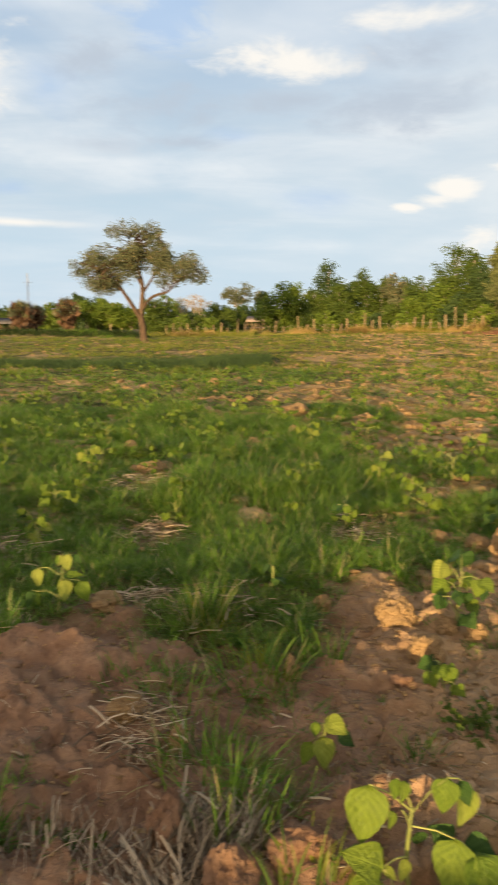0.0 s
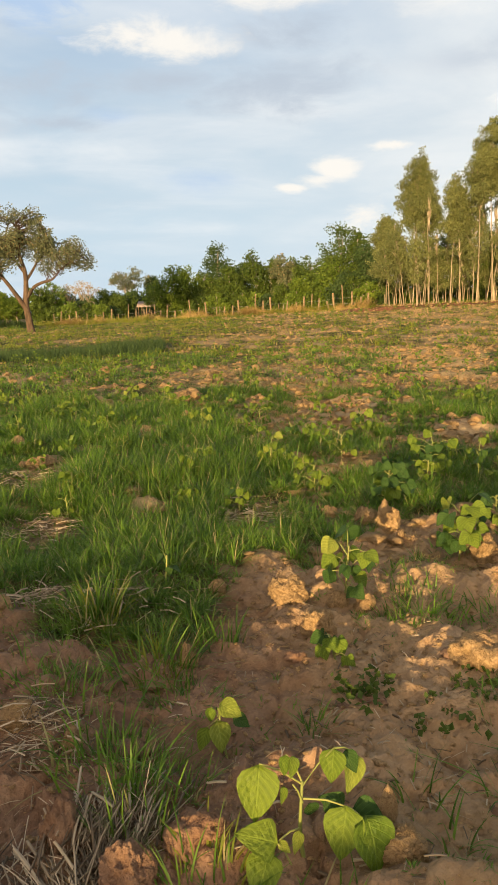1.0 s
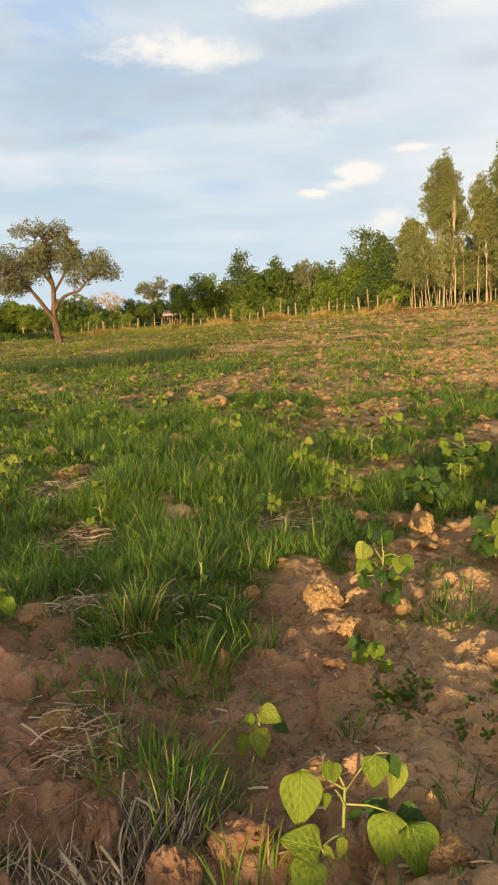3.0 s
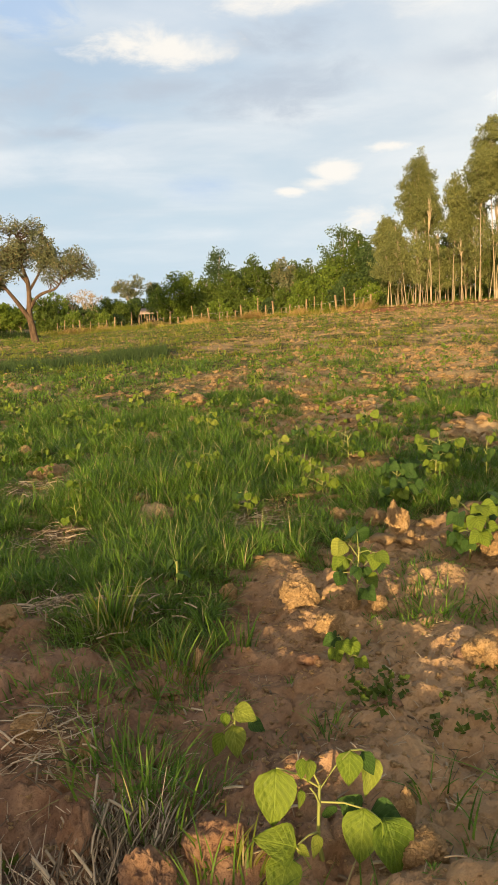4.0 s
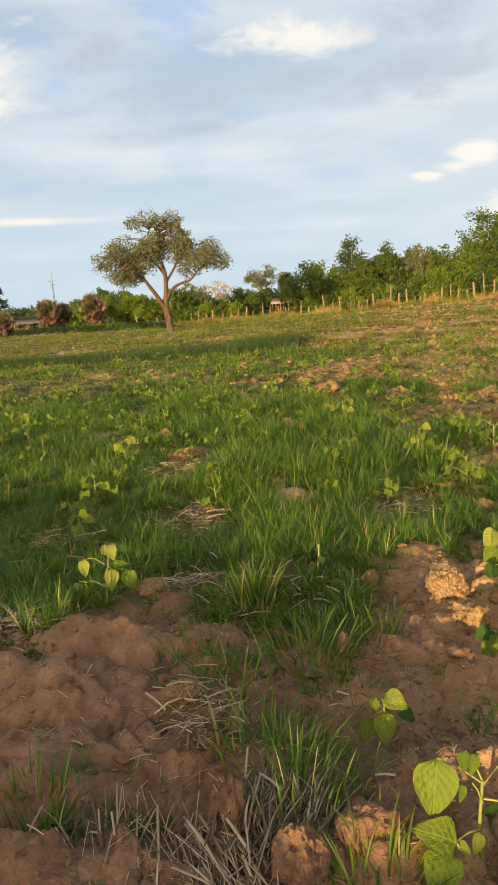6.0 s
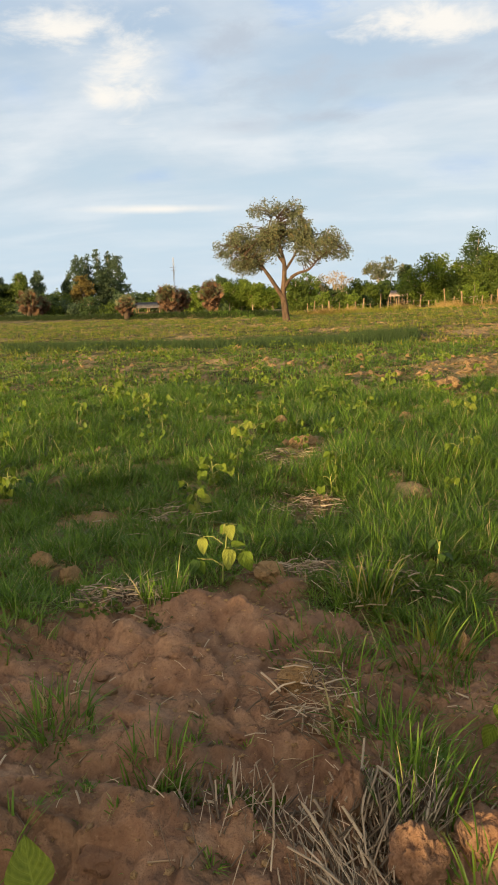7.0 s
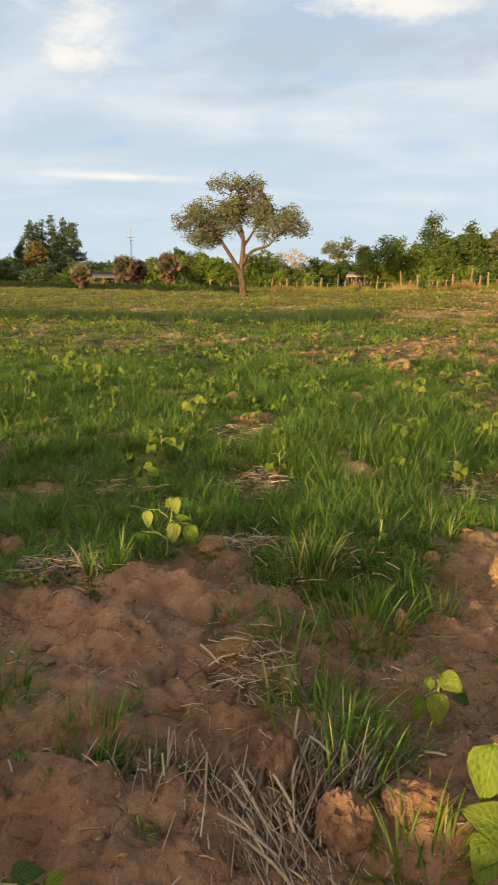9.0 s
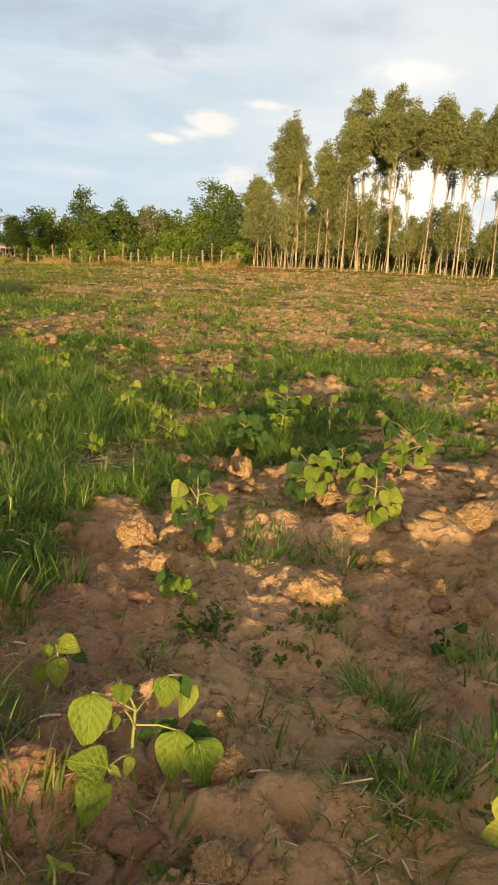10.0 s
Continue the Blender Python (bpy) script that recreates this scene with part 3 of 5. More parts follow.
def meadow(label, count, low, high, size, width, parts, mat, seed, tight=0.5, bend=1.0):
    x, y = sow(count, low, high, seed, tight)
    r = np.random.default_rng(seed + 1)
    here = lushness(x, y)
    tall = 0.35 + 1.0 * smooth(rough_noise(x * 0.9, y * 0.7, 55, 4, 0.6), -0.25, 0.45)
    tall = np.maximum(tall, 1.05 * (1 - smooth(x, 0.8, 1.6)) * (1 - smooth(np.hypot(x, y), 6.0, 9.0)))
    length = size * tall * (0.4 + 0.6 * here) * (0.5 + 0.7 * tussock(x, y)) * (1 - 0.5 * bare(x, y)) * r.uniform(0.4, 1.25, len(x))
    v, t = blades(x, y, full_land(x, y) - 0.01, length, width * r.uniform(0.6, 1.3, len(x)), np.abs(r.normal(0, 0.9, len(x))), bend * r.uniform(0.1, 1.5, len(x)), parts, seed)
    return tagged(new("grass", mesh_of("grass", v, t, mat)), label, "grass", kind="stuff")


def tussocks(label, count, low, high, per, size, width, parts, mat, seed):
    """Clumps of grass: many bent blades fanning out of each foot."""
    x, y = sow(count, low, high, seed, 0.55)
    r = np.random.default_rng(seed + 1)
    keep = r.uniform(0, 1, len(x)) > 0.6 * bare(x, y)
    x, y = x[keep], y[keep]
    here = lushness(x, y)
    tall = 0.68 + 0.50 * smooth(rough_noise(x * 0.9, y * 0.7, 55, 4, 0.6), -0.25, 0.40)
    own = size * tall * (0.45 + 0.6 * here) * np.clip(r.lognormal(0.0, 0.32, len(x)), 0.45, 1.9) * (1 - 0.45 * bare(x, y)) * (0.55 + 0.45 * smooth(y, 2.7, 3.7))
    many = np.maximum(3, (per * np.clip(r.lognormal(-0.1, 0.5, len(x)), 0.25, 2.2) * (1 - 0.5 * bare(x, y))).astype(int))
    foot = np.repeat(np.arange(len(x)), many)
    n_all = len(foot)
    a, d = r.uniform(0, 2 * np.pi, n_all), np.sqrt(r.uniform(0, 1, n_all))
    spread = (0.18 * own + 0.008)[foot]
    px, py = x[foot] + d * spread * np.cos(a), y[foot] + d * spread * np.sin(a)
    length = own[foot] * r.uniform(0.35, 1.2, n_all)
    lean = np.abs(r.normal(0.12, 0.30, n_all)) + 0.45 * d * r.uniform(0.2, 1.2, n_all)
    v, t = blades(px, py, full_land(px, py) - 0.008, length, width * r.uniform(0.55, 1.35, n_all), lean, r.uniform(0.05, 1.25, n_all), parts, seed, a + r.normal(0, 0.6, n_all))
    return tagged(new("grass", mesh_of("grass", v, t, mat)), label, "grass", kind="stuff")


tussocks("tufts of green field grass with some dry blades on sandy soil", 8600, 1.3, 5.6, 34, 0.122, 0.0052, 4, grass_green, 11)
tussocks("tufts of green field grass between clods of soil", 18000, 5.2, 11.0, 24, 0.125, 0.0075, 2, grass_green, 16)
meadow("short fine grass carpeting the sandy field soil", 75000, 1.4, 8.0, 0.085, 0.0060, 2, grass_green, 12, 0.4, 1.3)
meadow("green field grass growing between clods of soil", 140000, 10.0, 20.0, 0.135, 0.015, 2, grass_green, 13, 0.9)
meadow("sparse green and yellowish grass across the open field", 330000, 18.0, 80.0, 0.16, 0.045, 1, grass_far, 15, 0.7)


def litter(label, count, low, high, size, width, seed):
    """Dry stalks and chaff lying where the grass is thin."""
    r = np.random.default_rng(seed)
    far = low * (high / low) ** r.uniform(0, 1, count)
    a = np.radians(r.uniform(-36, 43, count))
    x, y = far * np.sin(a), far * np.cos(a)
    patch = smooth(rough_noise(x * 0.8, y * 0.55, 95, 4, 0.6), -0.1, 0.3)
    keep = r.uniform(0, 1, count) < patch * (1 - 0.7 * lushness(x, y)) * (0.35 + 0.65 * smooth(np.degrees(a), -12.0, 12.0)) * (1 - 0.85 * bare(x, y))
    x, y, far = x[keep], y[keep], far[keep]
    v, t = blades(x, y, full_land(x, y) + r.uniform(0.0, 0.03, len(x)), size * (0.6 + far / 16) * r.uniform(0.4, 1.3, len(x)), width * (0.5 + far / 9) * r.uniform(0.6, 1.3, len(x)), r.uniform(0.9, 1.5, len(x)), r.uniform(0.0, 0.5, len(x)), 1, seed + 1)
    tagged(new("dry_litter", mesh_of("dry_litter", v, t, grass_dry)), label, "dry litter", kind="stuff")


litter("dry tan stalks and chaff littering the thin grass", 420000, 3.0, 42.0, 0.07, 0.005, 97)


# ---- trees ----
def tube(verts, tris, points, radii_, sides=6):
    """Adds a tapered tube along points to lists of corners and triangles."""
    first = len(verts)
    for i, (p, r) in enumerate(zip(points, radii_)):
        a, b = points[max(i - 1, 0)], points[min(i + 1, len(points) - 1)]
        way = (Vector(b) - Vector(a)).normalized()
        u = way.orthogonal().normalized()
        v = way.cross(u)
        for s in range(sides):
            c = 2 * math.pi * s / sides
            verts.append(tuple(Vector(p) + r * (math.cos(c) * u + math.sin(c) * v)))
    for i in range(len(points) - 1):
        for s in range(sides):
            a, b = first + i * sides + s, first + i * sides + (s + 1) % sides
            tris.append((a, b, b + sides))
            tris.append((a, b + sides, a + sides))
    end = len(verts)
    verts.append(tuple(points[-1]))
    for s in range(sides):
        tris.append((end - sides + s, end - sides + (s + 1) % sides, end))


def bowed(a, b, r, sag, steps=5):
    """A gently crooked line from a to b."""
    a, b = Vector(a), Vector(b)
    far = (b - a).length
    side = Vector((r.normal(), r.normal(), r.normal() * 0.5)) * far * 0.07
    return [a.lerp(b, t) + (side + Vector((0, 0, sag * far))) * (4 * t * (1 - t)) for t in [i / steps for i in range(steps + 1)]]


def leaf_cloud(centres, spread, per, size, seed, droop=0.0, long=1.0):
    """Small folded leaves about each centre, as corners and triangles."""
    r = np.random.default_rng(seed)
    count = len(centres) * per
    at = np.repeat(np.asarray(centres, float), per, 0)
    off = r.normal(0, 1, (count, 3))
    off *= (r.uniform(0, 1, count) ** 0.5 / np.linalg.norm(off, axis=1))[:, None] * spread
    at = at + off * (1, 1, 0.75)
    way = r.normal(0, 1, (count, 3)) + (0, 0, -droop)
    way /= np.linalg.norm(way, axis=1)[:, None]
    side = np.cross(way, r.normal(0, 1, (count, 3)))
    side /= np.linalg.norm(side, axis=1)[:, None] + 1e-9
    s = size * r.uniform(0.6, 1.4, count)[:, None]
    tip, base = at + way * s * long, at - way * s * long * 0.6
    fold = np.cross(way, side) * s * 0.18
    verts = np.stack([base, at + side * s * 0.55 + fold, tip, at - side * s * 0.55 + fold], 1).reshape(-1, 3)
    tris = (np.arange(count)[:, None, None] * 4 + np.array([(0, 1, 2), (0, 2, 3)])[None]).reshape(-1, 3)
    return verts, tris


def filled(blobs, count, r, hollow=0.55):
    """Places within ellipsoids (x, y, z, rx, ry, rz), most of them near the skin."""
    sizes = np.array([b[3] * b[4] * b[5] for b in blobs]) ** 0.67
    out = []
    for pick in r.choice(len(blobs), count, p=sizes / sizes.sum()):
        bx, by, bz, rx, ry, rz = blobs[pick]
        d = r.normal(0, 1, 3)
        d *= (hollow + (1 - hollow) * r.uniform()) / np.linalg.norm(d)
        out.append((bx + d[0] * rx, by + d[1] * ry, bz + d[2] * rz))
    return out


def grow(name, label, at, limbs, blobs, clumps, spread, per, size, bark, leaf, seed, twig=0.03, droop=0.0, long=1.0, twigs=True, category="tree", twig_every=2, limb_parts=False):
    """A tree: limbs are (points, first radius, last radius) from its foot; crown leaves fill the blobs in clumps."""
    r = np.random.default_rng(seed)
    thing = tagged(new(name), label, category)
    thing.location = at
    verts, tris, nodes = [], [], []
    for number, (points, r0, r1) in enumerate(limbs):
        if limb_parts:
            verts, tris = [], []
        line = [Vector(p) for p in points]
        fine_line, steps = [], 4 if twig_every < 5 else 2
        for i in range(len(line) - 1):
            p0, p1, p2, p3 = line[max(i - 1, 0)], line[i], line[i + 1], line[min(i + 2, len(line) - 1)]
            for s in range(steps):
                t = s / steps
                fine_line.append(0.5 * ((2 * p1) + (p2 - p0) * t + (2 * p0 - 5 * p1 + 4 * p2 - p3) * t * t + (3 * p1 - 3 * p2 + p3 - p0) * t ** 3))
        fine_line.append(line[-1])
        count = len(fine_line)
        widths = [r0 + (r1 - r0) * i / (count - 1) for i in range(count)]
        if fine_line[0].z < 0.1:
            widths[0] *= 1.45
            widths[1] *= 1.12
        tube(verts, tris, fine_line, widths, 9 if twig_every < 5 else 6)
        nodes += [(p, w) for p, w in zip(fine_line[2:], widths[2:])]
        if limb_parts:
            child("limb" if number else "trunk", mesh_of("limb" if number else "trunk", verts, tris, bark, True), thing)
    if limb_parts:
        verts, tris = [], []
    centres = filled(blobs, clumps, r)
    if twigs:
        for c in centres[::twig_every]:
            p, w = min(nodes, key=lambda q: (q[0] - Vector(c)).length + 0.6 * max(0.0, q[0].z - c[2]))
            far = (p - Vector(c)).length
            line = bowed(p, c, r, 0.10)
            tube(verts, tris, line, [max(0.3 * twig, min(w * 0.7, twig * (0.5 + far * 0.5)) * (1 - 0.75 * i / 5)) for i in range(6)], 5)
    child("twig_mass" if limb_parts else "trunk", mesh_of("trunk", verts, tris, bark, True), thing)
    if per:
        v, t = leaf_cloud(centres, spread, per, size, seed + 5, droop, long)
        child("crown", mesh_of("crown", v, t, leaf), thing)
    return thing


def at_way(az, far):
    """A place on the ground, by its bearing from the origin and its distance."""
    x, y = far * math.sin(radians(az)), far * math.cos(radians(az))
    return Vector((x, y, height_at(x, y) - 0.05))


# the lone tree in the field
foot = Vector((-7.70, 48.0, height_at(-7.7, 48.0) - 0.05))
lone_limbs = [
    ([(0, 0, 0), (-0.1, 0, 1.0), (-0.2, 0.05, 1.9), (-0.12, 0.1, 2.8), (-0.1, 0.1, 3.9), (-0.35, 0.0, 5.0), (-0.25, 0.0, 6.0), (-0.5, 0.2, 6.8)], 0.25, 0.045),
    ([(-0.15, 0, 1.5), (-0.6, -0.2, 2.3), (-1.1, -0.3, 3.1), (-1.7, -0.4, 3.9), (-2.6, -0.5, 4.6), (-3.6, -0.5, 5.1)], 0.17, 0.035),
    ([(-0.15, 0.05, 2.2), (0.35, 0.1, 2.9), (0.9, 0.0, 3.2), (1.6, -0.1, 3.4), (2.2, -0.2, 4.0), (3.3, -0.2, 4.8)], 0.13, 0.03),
    ([(-0.1, 0.1, 3.3), (0.4, 0.4, 4.1), (0.9, 0.6, 5.0), (1.4, 0.5, 5.9)], 0.10, 0.03),
    ([(-0.1, 0.1, 3.8), (-0.8, 0.6, 4.8), (-1.3, 0.8, 5.8), (-1.0, 0.7, 6.8)], 0.10, 0.03),
    ([(-1.4, -0.4, 3.5), (-2.3, -1.0, 4.2), (-3.0, -1.3, 4.9)], 0.09, 0.03),
]
r = np.random.default_rng(14)
lone_blobs = []
for lx, ly, lz, rx, ry, rz, count in [(-0.65, 0.1, 6.75, 1.7, 1.6, 0.95, 14), (-3.05, -0.2, 4.75, 1.5, 1.6, 1.2, 19), (-1.6, 0.3, 5.2, 0.95, 1.4, 0.9, 8), (2.35, 0.0, 4.95, 1.35, 1.4, 1.0, 13),
                                      (0.1, 0.5, 5.5, 1.0, 1.2, 0.7, 4), (3.3, -0.1, 4.45, 0.6, 0.7, 0.35, 3), (-2.4, 0.0, 3.75, 1.2, 1.0, 0.35, 7), (1.5, 0.1, 4.0, 0.7, 0.8, 0.35, 3), (1.2, 0.2, 6.0, 0.5, 0.8, 0.5, 3),
                                      (-0.75, 0.2, 5.6, 0.9, 1.2, 0.6, 7), (-1.5, 0.1, 4.4, 0.7, 1.0, 0.5, 5), (1.3, 0.2, 5.2, 0.8, 1.0, 0.7, 5)]:
    for i in range(count):
        d = r.normal(0, 1, 3)
        d *= r.uniform(0.55, 1.0) / np.linalg.norm(d)
        own = r.uniform(0.45, 0.8)
        lone_blobs.append((lx + d[0] * rx, ly + d[1] * ry, lz + d[2] * rz, own * 1.1, own * 1.1, own * 0.8))
grow("tree", "lone spreading field tree with crooked trunk and sparse olive leaves", foot, lone_limbs, lone_blobs, 1500, 0.36, 17, 0.072, bark_brown, leaf_olive, 3, 0.035, droop=0.3, limb_parts=True)


def common_tree(label, az, far, high, wide, bark, leaf, seed, low=0.18, clumps=150, per=22, size=0.16, shape="round", name="tree", category="tree", lean=0.0):
    """A tree of the field's edge, by bearing, distance and size."""
    r = np.random.default_rng(seed)
    high, wide, size, per, clumps = high * 1.12, wide * 1.18, size * 0.76, int(per * 1.3), int(clumps * 1.2)
    limbs = [([(0, 0, 0), (r.normal(0, 0.1) + lean * 0.3, 0, high * 0.25), (r.normal(0, 0.15) + lean * 0.7, r.normal(0, 0.15), high * 0.55), (lean, 0, high * 0.86)], 0.015 * high + 0.03, 0.03)]
    blobs = []
    layers = {"round": 9, "tall": 12}.get(shape, 7)
    for i in range(layers):
        t = (i + 0.5) / layers
        z = high * (low + (0.93 - low) * t)
        if shape == "round":
            reach = wide * 0.5 * math.sin(math.pi * (0.22 + 0.68 * t)) ** 0.7
        elif shape == "cone":
            reach = wide * 0.5 * (1.0 - 0.65 * t)
        elif shape == "flat":
            reach = wide * 0.5 * (0.25 + 0.75 * t)
        else:
            reach = wide * 0.5 * (0.30 + 0.70 * math.sin(math.pi * (0.12 + 0.80 * t)))
        a = r.uniform(0, 6.28)
        d = reach * r.uniform(0.30, 0.62)
        own = reach * r.uniform(0.45, 0.68)
        blobs.append((lean * z / high + d * math.cos(a), d * math.sin(a), z, own, own, own * r.uniform(0.55, 0.9)))
        if shape == "round" and i in (3, 5, 6):
            blobs.append((lean * z / high - d * math.cos(a), -d * math.sin(a), z, own, own, own * 0.7))
        limbs.append(([(lean * z * 0.6 / high, 0, z * 0.62), (lean * z / high + d * 0.6 * math.cos(a), d * 0.6 * math.sin(a), z * 0.86), (lean * z / high + d * math.cos(a), d * math.sin(a), z)], 0.008 * high + 0.02, 0.015))
    return grow(name, label, at_way(az, far), limbs, blobs, clumps, wide * 0.085 + 0.15, per, size, bark, leaf, seed, 0.02, category=category, twig_every=14)


def eucalyptus(az, far, high, wide, seed, low=0.42, lean=0.0, clumps=330, mat=None, size=0.058, per=30, label="slender eucalyptus with pale trunk and olive-green hanging crown"):
    r = np.random.default_rng(seed)
    limbs = [([(0, 0, 0), (lean * 0.2 + r.normal(0, 0.05), 0, high * 0.3), (lean * 0.6, r.normal(0, 0.1), high * 0.65), (lean, 0, high * 0.95)], 0.014 + 0.0027 * high, 0.010)]
    blobs, count = [], 14
    for i in range(count):
        t = (i + 0.5) / count
        z = high * (low + (0.96 - low) * t)
        reach = wide * 0.5 * (0.14 + 0.86 * (min(1.0, t / 0.38) ** 0.6 * min(1.0, (1 - t) / 0.62) ** 0.72)) * r.uniform(0.88, 1.1)
        a = r.uniform(0, 6.28)
        d = reach * 0.42
        blobs.append((lean * z / high + d * math.cos(a), d * math.sin(a), z, reach * 0.8, reach * 0.8, high * 0.07))
        limbs.append(([(lean * z * 0.8 / high, 0, z * 0.84), (lean * z / high + d * 1.2 * math.cos(a), d * 1.2 * math.sin(a), z)], 0.022, 0.010))
    return grow("eucalyptus_tree", label, at_way(az, far), limbs, blobs, clumps, 0.48 if size > 0.1 else 0.33, per, size, bark_pale, mat or leaf_euc, seed, 0.016, droop=0.9, long=1.5, twig_every=7)


# left: beyond the low bank
for i, (az, far, high, wide) in enumerate([(-25.2, 128, 10.6, 4.4), (-24.5, 131, 11.0, 4.2), (-23.6, 130, 11.6, 4.2), (-22.8, 131, 11.2, 4.2), (-22.1, 129, 11.0, 4.0), (-28.0, 125, 7.8, 3.4), (-29.3, 126, 7.6, 3.2), (-30.9, 126, 6.8, 3.2), (-26.0, 132, 7.0, 3.4)]):
    eucalyptus(az, far, high, wide, 20 + i, 0.08, 0.2 * math.sin(i), 360, leaf_hazed, 0.125, 18, "tall slim dark-leaved tree in a far grove, distance haze tinted into its leaves")
common_tree("rust-tinged tree in front of a far grove", -24.8, 122, 6.4, 3.2, bark_grey, leaf_rust, 25, 0.2, shape="tall", size=0.24)
common_tree("dark green tree at the far field edge", -29.5, 124, 6.8, 4.6, bark_grey, leaf_green, 27, 0.12, size=0.24)
common_tree("dark green tree at the far field edge", -30.6, 126, 5.7, 4.2, bark_grey, leaf_dark, 28, 0.1, size=0.24)
common_tree("dark green tree at the far field edge", -32.2, 124, 6.2, 5.2, bark_grey, leaf_dark, 29, 0.1, size=0.24)
for i, (az, far, high, wide, leaf) in enumerate([(-26.6, 120, 3.9, 5.4, leaf_green), (-21.9, 122, 3.6, 4.5, leaf_dark), (-20.4, 126, 3.2, 5.0, leaf_dark), (-19.2, 128, 3.4, 5.0, leaf_green), (-27.6, 118, 3.6, 5.0, leaf_dark),
                                                  (-16.5, 96, 4.0, 3.6, leaf_bright), (-17.0, 100, 3.0, 4.0, leaf_dark), (-14.2, 110, 4.9, 4.2, leaf_dark), (-31.2, 118, 3.0, 6.0, leaf_green), (-33.5, 116, 4.0, 6.0, leaf_dark)]):
    common_tree("leafy bush behind the far field bank", az, far, high, wide, bark_grey, leaf, 40 + i, 0.03, 90, 22, 0.22, name="bush", category="bush")
for i, (az, high) in enumerate([(-13.5, 3.6), (-12.6, 3.9), (-11.7, 3.7), (-10.9, 3.2), (-10.1, 2.6)]):
    common_tree("rounded bright green tree in a row behind the bank", az, 88 + i % 2, high, 3.0, bark_pale, leaf_bright, 60 + i, 0.3, 90, 24, 0.17)
common_tree("dark tree behind a row of rounded trees", -13.9, 104, 4.9, 3.2, bark_grey, leaf_dark, 66, 0.1, size=0.2)
common_tree("dark tree behind a row of rounded trees", -12.4, 106, 4.4, 3.6, bark_grey, leaf_dark, 67, 0.1, size=0.2)

# middle: behind the fence
middle = [(-8.3, 80, 3.9, 3.0, leaf_green, "round"), (-7.4, 82, 4.3, 2.6, leaf_bright, "round"), (-6.6, 90, 3.6, 3.4, leaf_dark, "round"), (-4.9, 92, 3.2, 3.6, leaf_dark, "round"), (-3.4, 90, 3.4, 3.0, leaf_green, "round"),
          (-2.2, 88, 3.0, 3.2, leaf_green, "round"), (-1.2, 92, 3.4, 3.6, leaf_dark, "round"), (0.3, 96, 4.9, 2.8, leaf_dark, "flat"), (0.9, 90, 3.2, 2.6, leaf_green, "round")]
for i, (az, far, high, wide, leaf, shape) in enumerate(middle):
    common_tree("mixed green tree behind the field fence", az, far, high, wide, bark_grey, leaf, 80 + i, 0.03, 130, 22, 0.18, shape)
common_tree("flat-topped umbrella-shaped tree behind the fence", -1.85, 95, 5.0, 4.4, bark_grey, leaf_olive, 92, 0.70, 70, 20, 0.18, "flat")

# middle and right: the higher edge of the wood
wood = [(1.6, 72, 4.6, 3.4, leaf_bright, "round"), (3.1, 72, 4.4, 3.2, leaf_bright, "round"), (4.2, 71, 3.9, 2.6, leaf_green, "round"), (5.4, 74, 6.6, 3.9, leaf_dark, "round"), (4.6, 70, 3.0, 2.0, leaf_green, "round"), (6.3, 69, 4.2, 2.4, leaf_green, "round"),
        (7.3, 72, 4.6, 2.4, leaf_dark, "round"), (8.4, 70, 5.4, 3.2, leaf_green, "round"), (9.4, 70, 4.8, 2.4, leaf_green, "cone"), (10.4, 68, 5.0, 2.2, leaf_olive, "tall"), (11.5, 69, 4.4, 3.0, leaf_green, "round")]
for i, (az, far, high, wide, leaf, shape) in enumerate(wood):
    common_tree("dense green tree at the edge of the wood", az, far, high, wide * 1.18, bark_grey, leaf, 100 + i, 0.02, 200, 22, 0.15, shape)
wood = [(12.6, 66, 4.2, 3.0, leaf_green, "round"), (12.0, 62, 2.8, 2.0, leaf_bright, "round"), (13.8, 64, 4.3, 3.0, leaf_green, "round"), (15.0, 62, 6.6, 3.4, leaf_green, "round"), (16.2, 60, 5.6, 2.8, leaf_green, "round"), (14.5, 60, 3.4, 2.8, leaf_bright, "round"), (17.0, 58, 4.6, 2.4, leaf_dark, "round"),
        (15.9, 57, 2.6, 2.2, leaf_dark, "round"), (17.6, 57, 2.4, 2.4, leaf_dark, "round")]
for i, (az, far, high, wide, leaf, shape) in enumerate(wood):
    common_tree("dense green tree at the edge of the wood", az, far, high, wide * 1.18, bark_grey, leaf, 130 + i, 0.02, 200, 22, 0.14, shape)


def bare_tree(az, far, high, seed):
    """A pale, nearly leafless tree."""
    r = np.random.default_rng(seed)
    limbs = [([(0, 0, 0), (0.1, 0, high * 0.4), (0.0, 0.1, high * 0.7)], 0.12, 0.05)]
    for i in range(6):
        a, s = r.uniform(0, 6.28), r.uniform(0.3, 0.8)
        limbs.append(([(0.05, 0, high * (0.35 + 0.05 * i)), (s * math.cos(a), s * math.sin(a), high * 0.75), (1.6 * s * math.cos(a), 1.6 * s * math.sin(a), high * r.uniform(0.85, 1.0))], 0.05, 0.012))
    blobs = [(0, 0, high * 0.85, 1.3, 1.3, 0.8)]
    grow("tree", "pale leafless tree with thin branches behind the fence", at_way(az, far), limbs, blobs, 60, 0.3, 3, 0.10, bark_pale, grass_dry, seed, 0.03)


bare_tree(-6.2, 84, 4.2, 150)
bare_tree(-5.2, 83, 4.6, 151)
bare_tree(-4.7, 86, 4.3, 152)


